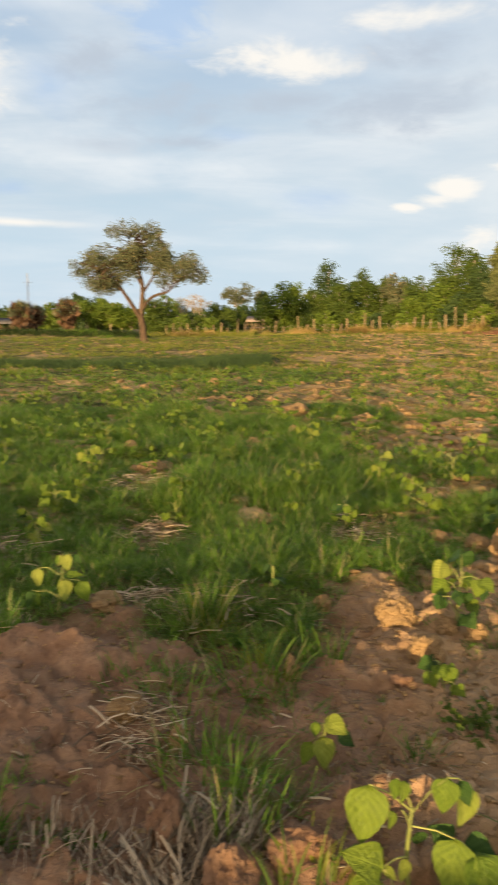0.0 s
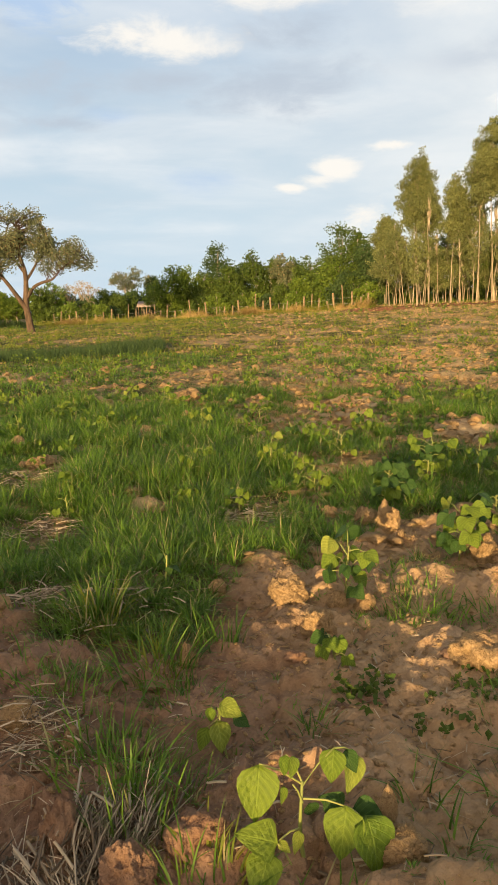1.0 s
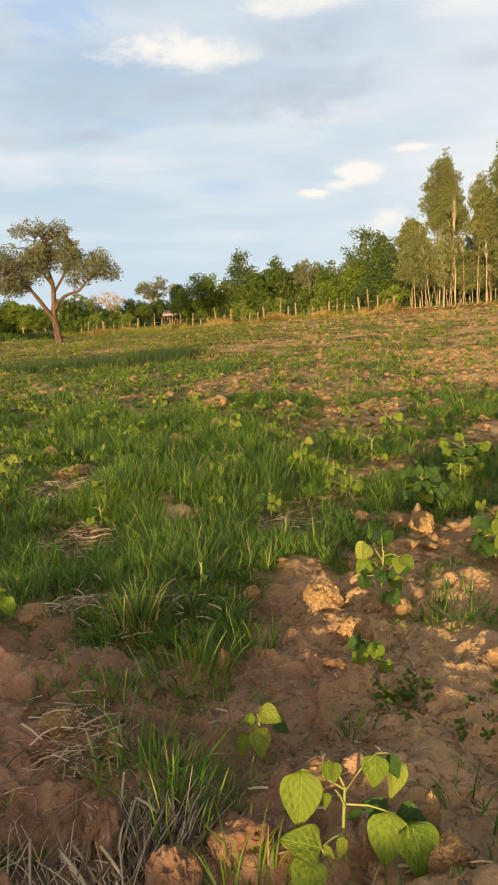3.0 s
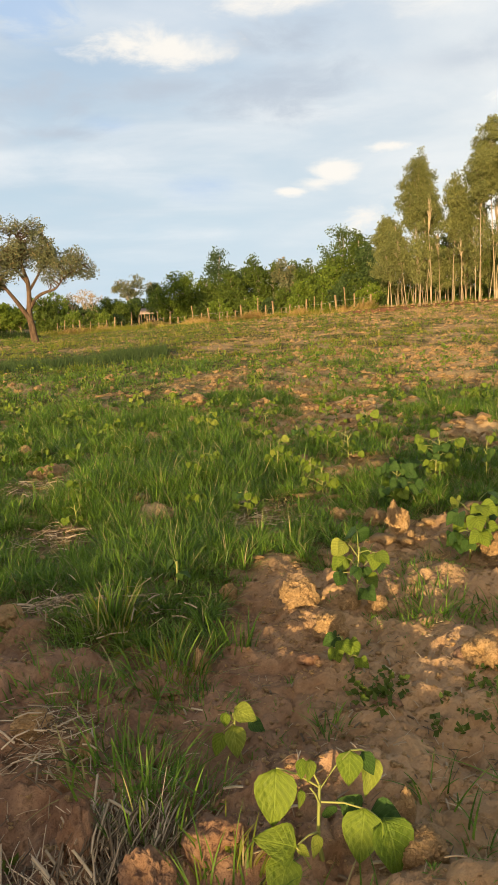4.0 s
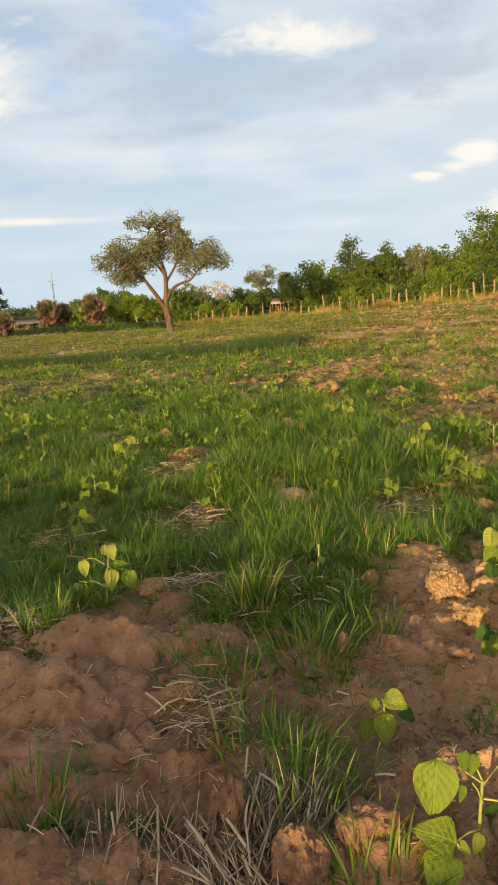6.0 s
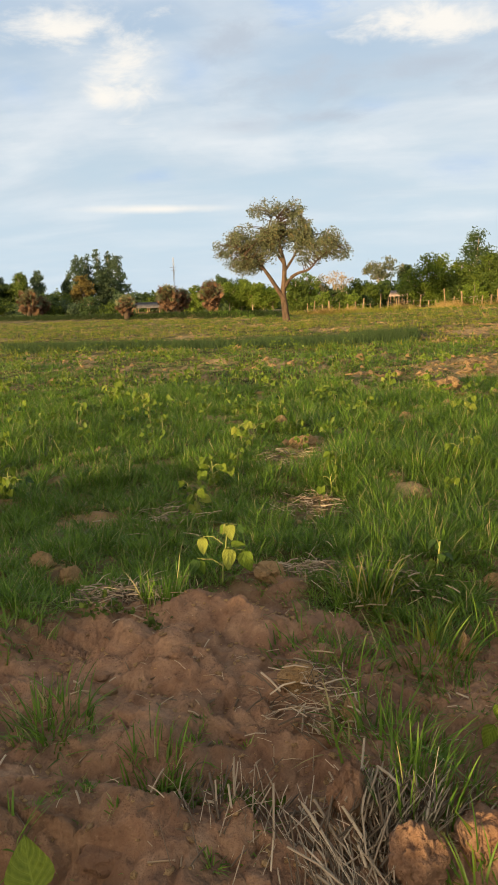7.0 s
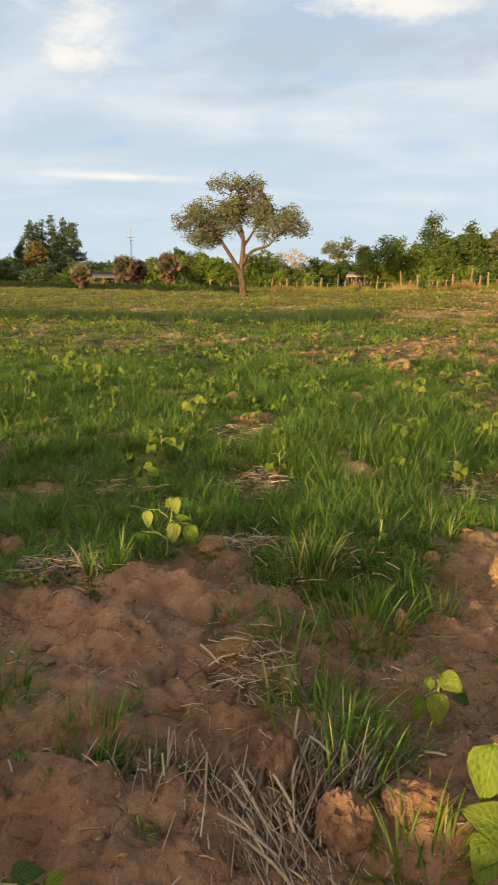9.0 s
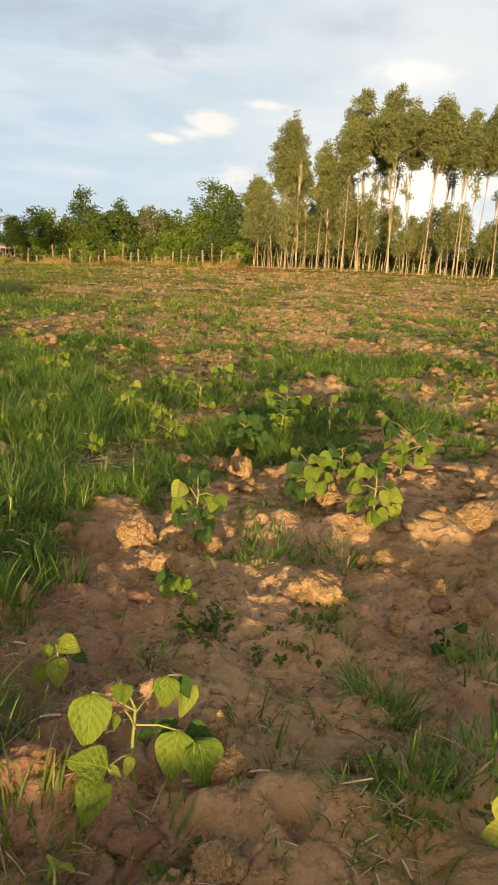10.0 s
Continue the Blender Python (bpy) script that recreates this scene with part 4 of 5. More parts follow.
# right: the eucalyptus grove on its red bank
tall_ones = [(18.4, 53, 6.6, 2.4), (20.4, 52, 10.6, 3.0), (21.6, 53, 9.8, 2.7), (23.2, 51, 8.6, 2.6), (25.1, 50, 9.9, 3.0), (26.2, 51, 12.1, 3.0), (27.2, 54, 11.0, 2.8), (28.6, 50, 12.1, 3.2), (29.8, 52, 11.5, 2.8), (31.3, 50, 11.6, 3.2), (32.6, 52, 11.1, 2.8),
             (33.8, 50, 10.7, 3.0), (35.0, 51, 11.0, 3.0), (36.3, 50, 11.2, 3.0), (37.6, 50, 10.9, 3.0), (39.0, 50, 11.2, 3.0)]
for i, (az, far, high, wide) in enumerate(tall_ones):
    eucalyptus(az, far - 1.0 - 0.15 * (az - 18), high * 0.96 * (1 - 0.004 * (az - 18)), wide * (0.98 if az < 24 else 0.92), 200 + i, 0.50 if az < 24 else 0.64, 0.5 * math.sin(i * 2.3), 500 if az < 24 else 400)
r = np.random.default_rng(5)
for i in range(42):
    az = 18.2 + 0.5 * i + r.uniform(-0.2, 0.2)
    eucalyptus(az, 48.8 + r.uniform(0, 7) - 0.15 * (az - 18), r.uniform(3.2, 5.6) + (0.9 if az < 27 else -0.5), r.uniform(1.5, 2.4) if az < 27 else r.uniform(1.1, 1.8), 300 + i, r.uniform(0.22, 0.45) if az < 27 else r.uniform(0.30, 0.5), r.uniform(-0.8, 0.8), 80 if az < 27 else 70)
r = np.random.default_rng(6)
for i in range(40):
    az = 19.0 + 0.52 * i + r.uniform(-0.25, 0.25)
    eucalyptus(az, 48.4 + r.uniform(0, 8) - 0.15 * (az - 18), r.uniform(3.0, 8.0), r.uniform(0.6, 1.0), 400 + i, 0.75, r.uniform(-0.9, 0.9), 8)
for i in range(16):
    az = 18.4 + 0.56 * i + r.uniform(-0.2, 0.2)
    eucalyptus(az, 50.5 + r.uniform(0, 5), r.uniform(3.2, 5.4), r.uniform(1.6, 2.4), 860 + i, 0.22, r.uniform(-0.3, 0.3), 60, leaf_green if i % 3 == 0 else None, label="young leafy eucalyptus filling the edge of the grove")
for i in range(14):
    az = 19.5 + 1.45 * i + r.uniform(-0.3, 0.3)
    common_tree("dim green undergrowth bush beneath the eucalyptus grove", az, 58 + r.uniform(0, 4) - 0.22 * (az - 18), r.uniform(1.4, 2.8), r.uniform(2.4, 3.4), bark_grey, leaf_green, 450 + i, 0.03, 60, 20, 0.15, name="bush", category="bush")


# palms with skirts of dead fans, on the low bank
def palm(az, far, high, wide, seed, label, dead=0.7):
    r = np.random.default_rng(seed)
    thing = tagged(new("fan_palm"), label, "palm")
    thing.location = at_way(az, far)
    verts, tris = [], []
    tube(verts, tris, [(0, 0, 0), (0.03, 0, high * 0.3), (0, 0, high * 0.72)], [0.34, 0.30, 0.26], 9)
    child("trunk", mesh_of("trunk", verts, tris, bark_dark, True), thing)
    for name, mat, count, lo, hi in (("dead_fronds", palm_dead, int(130 * dead), -1.2, 1.2), ("green_fronds", leaf_olive, int(60 + 130 * (1.0 - dead)), -0.2, 1.5)):
        vs, ts = [], []
        for i in range(count):
            a, e = r.uniform(0, 6.28), r.uniform(lo, hi)
            way = Vector((math.cos(a) * math.cos(e), math.sin(a) * math.cos(e), math.sin(e)))
            reach = wide * r.uniform(0.10, 0.44)
            hub = Vector((0, 0, high * 0.57)) + Vector((way.x, way.y, way.z * high * 0.85 / wide)) * reach
            u = way.orthogonal().normalized()
            u = (Matrix.Rotation(r.uniform(0, 6.28), 3, way) @ u).normalized()
            tube(vs, ts, [Vector((0, 0, high * 0.57)), hub], [0.02, 0.012], 3)
            size = 0.165 * high * r.uniform(0.6, 1.0)
            for b in range(9):
                c = (b - 4) * 0.36
                ray = (way * math.cos(c) + u * math.sin(c)).normalized()
                ray = (ray + Vector((0, 0, -0.55))).normalized()
                across = ray.cross(way.cross(u)).normalized() * size * 0.085
                f = len(vs)
                vs += [tuple(hub), tuple(hub + ray * size * 0.6 + across), tuple(hub + ray * size), tuple(hub + ray * size * 0.6 - across)]
                ts += [(f, f + 1, f + 2), (f, f + 2, f + 3)]
        child(name, mesh_of(name, vs, ts, mat), thing)


palm(-21.6, 77, 2.6, 2.5, 1, "small fan palm with orange dead fronds on the field bank", 0.75)
palm(-18.4, 79, 3.8, 2.9, 2, "fan palm with a skirt of orange dead fronds", 0.8)
palm(-17.4, 82, 3.5, 2.3, 3, "dark brown fan palm beside a taller one", 0.95)
palm(-15.0, 71, 3.5, 2.5, 4, "brown withered fan palm on the field bank", 0.98)
palm(-28.9, 100, 4.2, 3.2, 5, "reddish-brown fan palm by far trees", 0.9)
palm(-28.0, 102, 3.4, 2.8, 6, "reddish-brown fan palm by far trees", 0.9)


# far woods all round the horizon
r = np.random.default_rng(77)
az, far = np.radians(r.uniform(-60, 60, 2600)), r.uniform(150, 210, 2600)
top = np.maximum(1.0, 3.6 + 2.6 * rough_noise(np.degrees(az) * 0.35, 0 * az, 61, 4))
cs = np.stack([far * np.sin(az), far * np.cos(az), r.uniform(0, 1, 2600) * top], -1)
v, t = leaf_cloud(cs, 1.5, 14, 0.5, 78)
tagged(new("far_woods", mesh_of("far_woods", v, t, leaf_dark)), "dark green band of distant woods along the horizon", "woods", kind="stuff")


# ---- fence, sheds, mast ----
def box(verts, tris, a, b):
    f = len(verts)
    for z in (a[2], b[2]):
        verts += [(a[0], a[1], z), (b[0], a[1], z), (b[0], b[1], z), (a[0], b[1], z)]
    for q in ((0, 3, 2, 1), (4, 5, 6, 7), (0, 1, 5, 4), (1, 2, 6, 5), (2, 3, 7, 6), (3, 0, 4, 7)):
        tris += [(f + q[0], f + q[1], f + q[2]), (f + q[0], f + q[2], f + q[3])]


def fence_at(t):
    """The fence's line, from the far bank to the grove."""
    az = -7.5 + 24.5 * t
    far = 76 - 25 * t ** 1.15
    return az, far


fence = tagged(new("fence"), "rough wooden post fence with thin wires along the field", "fence")
r = np.random.default_rng(31)
verts_of = []
for i in range(4):
    vs, ts = [], []
    w = 0.05 + 0.012 * i
    tube(vs, ts, [(0, 0, -0.2), (0.02 * (i - 1.5), 0, 0.6), (0.03 * (i - 1.5), 0.02, 1.25)], [w, w * 0.95, w * 0.85], 7)
    verts_of.append(mesh_of("post", vs, ts, post_wood, False))
tops = []
for i in range(40):
    az, far = fence_at(i / 39)
    p = at_way(az + r.uniform(-0.1, 0.1), far + r.uniform(-0.3, 0.3))
    post = child("post", verts_of[i % 4], fence)
    s = r.uniform(0.6, 1.15)
    if i in (9, 17, 25, 36):
        s = 1.4
    post.matrix_basis = Matrix.Translation(p) @ Euler((r.normal(0, 0.05), r.normal(0, 0.06), r.uniform(0, 6))).to_matrix().to_4x4() @ Matrix.Diagonal((1, 1, s, 1))
    tops.append(p)
for level in (0.45, 0.85):
    for a, b in zip(tops, tops[1:]):
        vs, ts = [], []
        a, b = a + Vector((0, 0.07, level)), b + Vector((0, 0.07, level))
        tube(vs, ts, [a, a.lerp(b, 0.5) - Vector((0, 0, 0.03)), b], [0.005, 0.005, 0.005], 3)
        child("wire", mesh_of("wire", vs, ts, steel), fence)


def verge(label, az0, az1, line, wide, count, size, mat, seed):
    """Tall grass along a line."""
    r = np.random.default_rng(seed)
    t = r.uniform(0, 1, count)
    az = np.radians(az0 + (az1 - az0) * t)
    far = line(t) + r.normal(0, wide, count)
    x, y = far * np.sin(az), far * np.cos(az)
    dense = smooth(rough_noise(x * 0.5, y * 0.5, seed, 3), -0.35, 0.3)
    v, f = blades(x, y, full_land(x, y) - 0.02, size * (0.3 + dense) * r.uniform(0.5, 1.2, count), 0.035 * r.uniform(0.6, 1.3, count), np.abs(r.normal(0, 0.35, count)), r.uniform(0.1, 0.9, count), 1, seed)
    tagged(new("verge_grass", mesh_of("verge_grass", v, f, mat)), label, "grass", kind="stuff")


verge("tall straw-coloured dry grass along the fence", -7.5, 17.0, lambda t: 75 - 25 * t ** 1.15, 0.6, 14000, 0.62, grass_dry, 41)
verge("green weeds along the foot of the fence", -9.5, 17.5, lambda t: 76 - 25 * t ** 1.15, 1.4, 12000, 0.55, grass_far, 42)
for i in range(18):
    common_tree("low bushes and weeds behind the far field bank", -33.5 + 1.32 * i + 0.4 * math.sin(5.0 * i), 108 - 0.9 * i, 2.2 + 0.7 * math.sin(3.7 * i), 4.6, bark_grey, (leaf_hazed, leaf_dark, leaf_green)[i % 3], 900 + i, 0.03, 50, 20, 0.22, name="bush", category="bush")
verge("green grass along the low field bank", -34.0, -10.0, lambda t: 104 - 41 * t, 1.5, 9000, 0.35, grass_green, 43)
# weeds on the bank's face, coloured dark for the shade there
r = np.random.default_rng(44)
bx = -9.5 - 52 * r.uniform(0, 1, 22000)
by = 58.0 - 0.53 * bx + r.normal(-0.9, 0.45, 22000)
v, t = blades(bx, by, full_land(bx, by) - 0.02, 0.34 * r.uniform(0.5, 1.2, 22000), 0.05 * r.uniform(0.6, 1.3, 22000), np.abs(r.normal(0, 0.4, 22000)), r.uniform(0.1, 0.9, 22000), 1, 45)
tagged(new("bank_grass", mesh_of("bank_grass", v, t, leaf_bank_shade)), "weeds on the face of the low field bank, darkened to paint its shade", "grass", kind="stuff")
r = np.random.default_rng(46)
for i in range(26):
    az, far = fence_at(i / 25)
    if -2.0 < az < 1.2:
        continue
    common_tree("low green bush along the fence", az + r.uniform(-0.3, 0.3), far + r.uniform(2, 6), r.uniform(1.4, 2.6), r.uniform(1.6, 2.8), bark_grey, (leaf_green, leaf_bright, leaf_dark)[i % 3], 470 + i, 0.03, 60, 20, 0.15, name="bush", category="bush")


def shed(az, far, wide, deep, eaves, ridge, turn, label, cladding):
    """An open field shed: posts, a pitched tin roof and a half wall."""
    thing = tagged(new("field_shed"), label, "shed")
    thing.matrix_world = Matrix.Translation(at_way(az, far)) @ Matrix.Rotation(radians(turn), 4, "Z")
    for sx in (-1, 0, 1):
        for sy in (-1, 1):
            vs, ts = [], []
            tube(vs, ts, [(sx * wide * 0.46, sy * deep * 0.46, 0), (sx * wide * 0.46, sy * deep * 0.46, eaves)], [0.07, 0.06], 7)
            child("post", mesh_of("post", vs, ts, post_wood), thing)
    for sy in (-1, 1):
        vs, ts, steps = [], [], 26
        for i in range(steps + 1):
            x = -wide * 0.55 + wide * 1.1 * i / steps
            up = 0.03 * (i % 2)
            for e, z in ((sy * deep * 0.6, eaves - 0.1), (0, ridge)):
                vs += [(x, e, z + up), (x, e, z + up - 0.03)]
        for i in range(steps):
            a, b = 4 * i, 4 * i + 4
            for q in ((a, b, b + 2, a + 2), (a + 1, a + 3, b + 3, b + 1), (a, a + 1, b + 1, b), (a + 2, b + 2, b + 3, a + 3)):
                ts += [(q[0], q[1], q[2]), (q[0], q[2], q[3])]
        child("roof_panel", mesh_of("roof_panel", vs, ts, cladding), thing)
    vs, ts = [], []
    box(vs, ts, (-wide * 0.45, deep * 0.42, 0), (wide * 0.45, deep * 0.46, eaves * 0.55))
    child("back_wall", mesh_of("back_wall", vs, ts, bark_dark), thing)


shed(-19.9, 94, 3.2, 3.0, 1.3, 1.9, 15, "low grey tin-roofed shed behind the field bank", roof_grey)
shed(-0.25, 84, 2.0, 2.2, 1.5, 2.05, -10, "small shed with a pale tan roof behind the fence", roof_tin)

mast = tagged(new("radio_mast"), "thin steel lattice mast above distant trees", "mast")
mast.location = at_way(-17.8, 140)
for i in range(3):
    a = 2.094 * i
    vs, ts = [], []
    tube(vs, ts, [(0.18 * math.cos(a), 0.18 * math.sin(a), 0), (0.1 * math.cos(a), 0.1 * math.sin(a), 10.4)], [0.035, 0.03], 5)
    child("leg", mesh_of("leg", vs, ts, steel), mast)
vs, ts = [], []
for i in range(24):
    z, a = 0.4 + 0.42 * i, 2.094 * i
    s = 0.18 - 0.08 * z / 10.4
    tube(vs, ts, [(s * math.cos(a), s * math.sin(a), z), (s * math.cos(a + 2.094), s * math.sin(a + 2.094), z + 0.3)], [0.018, 0.018], 4)
child("lattice", mesh_of("lattice", vs, ts, steel), mast)
for z, w in ((8.6, 0.75), (8.0, 0.5)):
    vs, ts = [], []
    tube(vs, ts, [(-w, 0, z), (w, 0, z + 0.05)], [0.035, 0.035], 5)
    child("antenna", mesh_of("antenna", vs, ts, steel), mast)

# dark grass sown across the field to paint a band of shadow
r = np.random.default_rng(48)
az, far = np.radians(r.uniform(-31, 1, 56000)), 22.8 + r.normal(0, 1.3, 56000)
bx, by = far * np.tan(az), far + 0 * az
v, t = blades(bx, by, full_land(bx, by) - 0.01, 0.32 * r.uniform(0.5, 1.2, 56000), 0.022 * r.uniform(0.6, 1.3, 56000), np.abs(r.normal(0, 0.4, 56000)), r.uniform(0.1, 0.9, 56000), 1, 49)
tagged(new("shadow_band_grass", mesh_of("shadow_band_grass", v, t, leaf_dark)), "strip of taller grass, darkened to stand in for a shadow band across the field", "grass", kind="stuff")


# ---- clods of soil ----
def clod_mesh(seed, fine_steps=4, jag=1.0):
    bm = bmesh.new()
    bmesh.ops.create_icosphere(bm, subdivisions=fine_steps, radius=1.0)
    shift = Vector((seed * 3.1, seed * 1.7, seed * 0.9))
    for v in bm.verts:
        d = v.co.copy()
        a = noise.noise(d * 0.9 + shift) * 0.36 + noise.fractal(d * 1.9 + shift, 0.45, 2.15, 7) * 0.26 * jag + noise.ridged_multi_fractal(d * 2.4 + shift, 0.8, 2.2, 6, 1.0, 2.0) * 0.07 * jag - 0.09 * jag
        v.co = d * (0.85 + 0.34 * math.tanh(a / 0.34))
        if v.co.z < -0.3:
            v.co.z = -0.3 + (v.co.z + 0.3) * 0.3
    me = bpy.data.meshes.new("clod")
    bm.to_mesh(me)
    bm.free()
    me.materials.append(clod_earth)
    for p in me.polygons:
        p.use_smooth = fine_steps > 2
    return me


clods = [clod_mesh(i + 1, 5, 0.75) for i in range(7)]
lumps = [clod_mesh(i + 51, 5, 0.85) for i in range(3)]
for me in lumps:
    me.materials[0] = soil_lump
small_clods = [clod_mesh(i + 31, 3, 1.2) for i in range(6)]


def clod(x, y, wide, high, kind, turn=0.0, label="dry crumbly clod of sandy soil lying on the field", up=0.0):
    ob = tagged(new("soil_clod", kind), label, "soil clod", "clods in the field")
    ob.matrix_world = Matrix.Translation((x, y, height_at(x, y) + up + 0.18 * high)) @ Matrix.Rotation(turn, 4, "Z") @ Matrix.Diagonal((wide * 0.5, wide * 0.45, high * 0.72, 1))
    return ob


near_clods = [(0.185, 1.51, 0.18, 0.085), (0.20, 2.46, 0.09, 0.13), (0.65, 2.88, 0.18, 0.13), (0.37, 3.18, 0.10, 0.08), (1.37, 3.68, 0.15, 0.20), (-0.34, 2.10, 0.14, 0.09),
              (-0.15, 1.58, 0.13, 0.15), (-0.76, 2.17, 0.09, 0.05), (1.72, 3.22, 0.16, 0.16), (1.76, 2.53, 0.24, 0.12), (0.66, 1.42, 0.13, 0.09), (0.64, 1.52, 0.09, 0.14), (0.01, 1.42, 0.14, 0.13)]
more_clods = [(2.44, 2.96, 0.26, 0.13), (1.22, 2.20, 0.22, 0.12), (2.04, 2.42, 0.09, 0.09), (1.79, 2.28, 0.08, 0.08), (1.87, 2.10, 0.11, 0.09), (1.49, 2.07, 0.08, 0.08), (1.26, 1.45, 0.10, 0.12), (0.55, 1.15, 0.14, 0.08),
              (0.73, 2.62, 0.16, 0.11), (0.97, 2.78, 0.10, 0.08), (1.36, 4.05, 0.17, 0.10), (-0.86, 6.12, 0.28, 0.12), (0.55, 10.2, 0.5, 0.2), (-0.17, 2.00, 0.08, 0.08), (0.86, 2.80, 0.12, 0.07), (-0.62, 3.10, 0.18, 0.08),
              (1.17, 4.20, 0.12, 0.08), (-1.55, 2.95, 0.13, 0.09), (-1.75, 3.05, 0.14, 0.09), (1.02, 1.42, 0.08, 0.06)]
for i, (x, y, wide, high) in enumerate(near_clods + more_clods):
    clod(x, y, wide, high, lumps[i % 3] if i in (0, 6, 7, 12) else clods[i % 7], 1.3 * i, up=-0.03 if i == 0 else 0.0)
r = np.random.default_rng(17)
done = 0
while done < 150:
    far, az = 3.0 + 17 * r.uniform() ** 0.9, r.uniform(-34, 41)
    x, y = far * math.sin(radians(az)), far * math.cos(radians(az))
    thick = float(lushness(np.array([x]), np.array([y]))[0])
    if r.uniform() < (1 - thick) ** 1.5 * (0.35 + 0.65 * float(smooth(np.array([az]), -12.0, 12.0)[0])) and (y > 6.0 or x > 1.2):
        wide = r.uniform(0.07, 0.16) * (1 + far * 0.05)
        clod(x, y, wide, wide * r.uniform(0.35, 0.6), small_clods[done % 6], r.uniform(0, 6.28))
        done += 1


def soil_lumps(label, count, x0, x1, y0, y1, seed):
    """Broken slabs and humps of earth, half sunk in the soil."""
    r = np.random.default_rng(seed)
    kinds = [clod_mesh(seed + i, 3, 1.1) for i in range(5)]
    for me in kinds:
        me.materials[0] = soil_lump
    done = 0
    while done < count:
        x, y = r.uniform(x0, x1), r.uniform(y0, y1)
        if float(bare(np.array([x]), np.array([y]))[0]) < 0.6:
            continue
        wide = float(np.clip(r.lognormal(-2.5, 0.4), 0.05, 0.13))
        ob = clod(x, y, wide, wide * r.uniform(0.25, 0.5), kinds[done % 5], r.uniform(-0.5, 0.5), label, -0.12 * wide)
        ob.matrix_world = ob.matrix_world @ Matrix.Diagonal((1.25, 0.85, 1, 1))
        done += 1


soil_lumps("half-sunk hump of reddish soil on the bare ground", 26, -1.7, 0.1, 1.1, 2.4, 61)
soil_lumps("half-sunk hump of reddish soil on the bare ground", 22, 0.3, 2.2, 1.0, 3.0, 71)


def scattered_clods(count, low, high, size, seed, label, az0=-38, az1=42, lean_bare=1.0, steps=1):
    """Many small rough lumps in one mesh."""
    r = np.random.default_rng(seed)
    model = clod_mesh(seed, steps, 1.3)
    base = np.array([v.co[:] for v in model.vertices])
    faces = np.array([p.vertices[:] for p in model.polygons])
    bpy.data.meshes.remove(model)
    far, az = np.sqrt(r.uniform(low ** 2, high ** 2, 4 * count)), np.radians(r.uniform(az0, az1, 4 * count))
    x, y = far * np.sin(az), far * np.cos(az)
    keep = r.uniform(0, 1, 4 * count) < (1 - lushness(x, y)) ** lean_bare * (0.3 + 0.7 * smooth(np.degrees(az), -14, 10))
    x, y = x[keep][:count], y[keep][:count]
    count = len(x)
    s = size * np.minimum(r.lognormal(-0.1, 0.6, count), 1.9)
    lump = base[None] * (1 + r.normal(0, 0.22, (count, len(base), 1))) * (s[:, None, None] * r.uniform(0.5, 1.5, (count, 1, 3)) * np.array([1.0, 0.9, 0.5]))
    spin = r.uniform(0, 6.28, count)[:, None]
    lump = np.stack([lump[..., 0] * np.cos(spin) - lump[..., 1] * np.sin(spin), lump[..., 0] * np.sin(spin) + lump[..., 1] * np.cos(spin), lump[..., 2]], -1)
    lump = lump + np.stack([x, y, full_land(x, y) + 0.15 * s], -1)[:, None]
    t = (np.arange(count)[:, None, None] * len(base) + faces[None]).reshape(-1, 3)
    tagged(new("crumbled_soil", mesh_of("crumbled_soil", lump.reshape(-1, 3), t, clod_earth)), label, "soil", kind="stuff")


scattered_clods(9000, 1.0, 4.6, 0.0075, 91, "small crumbs of reddish soil over the bare ground", lean_bare=2.0)
scattered_clods(1300, 3.4, 7.0, 0.032, 92, "crumbled sandy lumps between grass in the field", lean_bare=1.2)
scattered_clods(6000, 6.0, 20.0, 0.042, 94, "crumbled sandy lumps between grass in the field", lean_bare=1.4)
scattered_clods(9500, 18.0, 60.0, 0.062, 93, "sunlit sandy lumps across the far field", lean_bare=1.0)


# ---- bean plants ----
def leaflet_mesh(variant, mat):
    """A broad pointed leaflet, one long, folded a little at its rib and curling down."""
    r = random.Random(variant)
    nu, nv = 8, 4
    verts, tris, uvs = [], [], []
    for i in range(nu + 1):
        t = i / nu
        half = 0.47 * (math.sin(math.pi * t ** 0.70) ** 0.8) * (1.10 - 0.38 * t) if 0 < t < 1 else 0.0
        for j in range(nv + 1):
            s = 2 * j / nv - 1
            x = s * half
            z = 0.20 * abs(x) - (0.16 + 0.07 * variant) * t * t + 0.035 * math.sin(7 * t + 3 * s + variant) * abs(s) + r.uniform(-0.008, 0.008)
            verts.append((x, t, z))
            uvs.append((0.5 + 0.5 * s, t))
    for i in range(nu):
        for j in range(nv):
            a = i * (nv + 1) + j
            tris += [(a, a + 1, a + nv + 2), (a, a + nv + 2, a + nv + 1)]
    me = mesh_of("leaf", verts, tris, mat, True)
    layer = me.uv_layers.new(name="UVMap")
    for loop in me.loops:
        layer.data[loop.index].uv = uvs[loop.vertex_index]
    return me


LEAVES = {key: [leaflet_mesh(v, m) for v in range(3)] for key, m in (("light", bean_leaf), ("dark", bean_dark), ("pale", bean_pale))}


def leaf(parent, base, tip, facing, tone="light", variant=0, wide=1.0):
    along = Vector(tip) - Vector(base)
    size = along.length
    y = along.normalized()
    x = y.cross(Vector(facing)).normalized()
    z = x.cross(y)
    ob = child("leaf", LEAVES[tone][variant % 3], parent)
    ob.matrix_basis = Matrix.Translation(base) @ Matrix((x, y, z)).transposed().to_4x4() @ Matrix.Diagonal((size * wide, size, size, 1))
    return ob


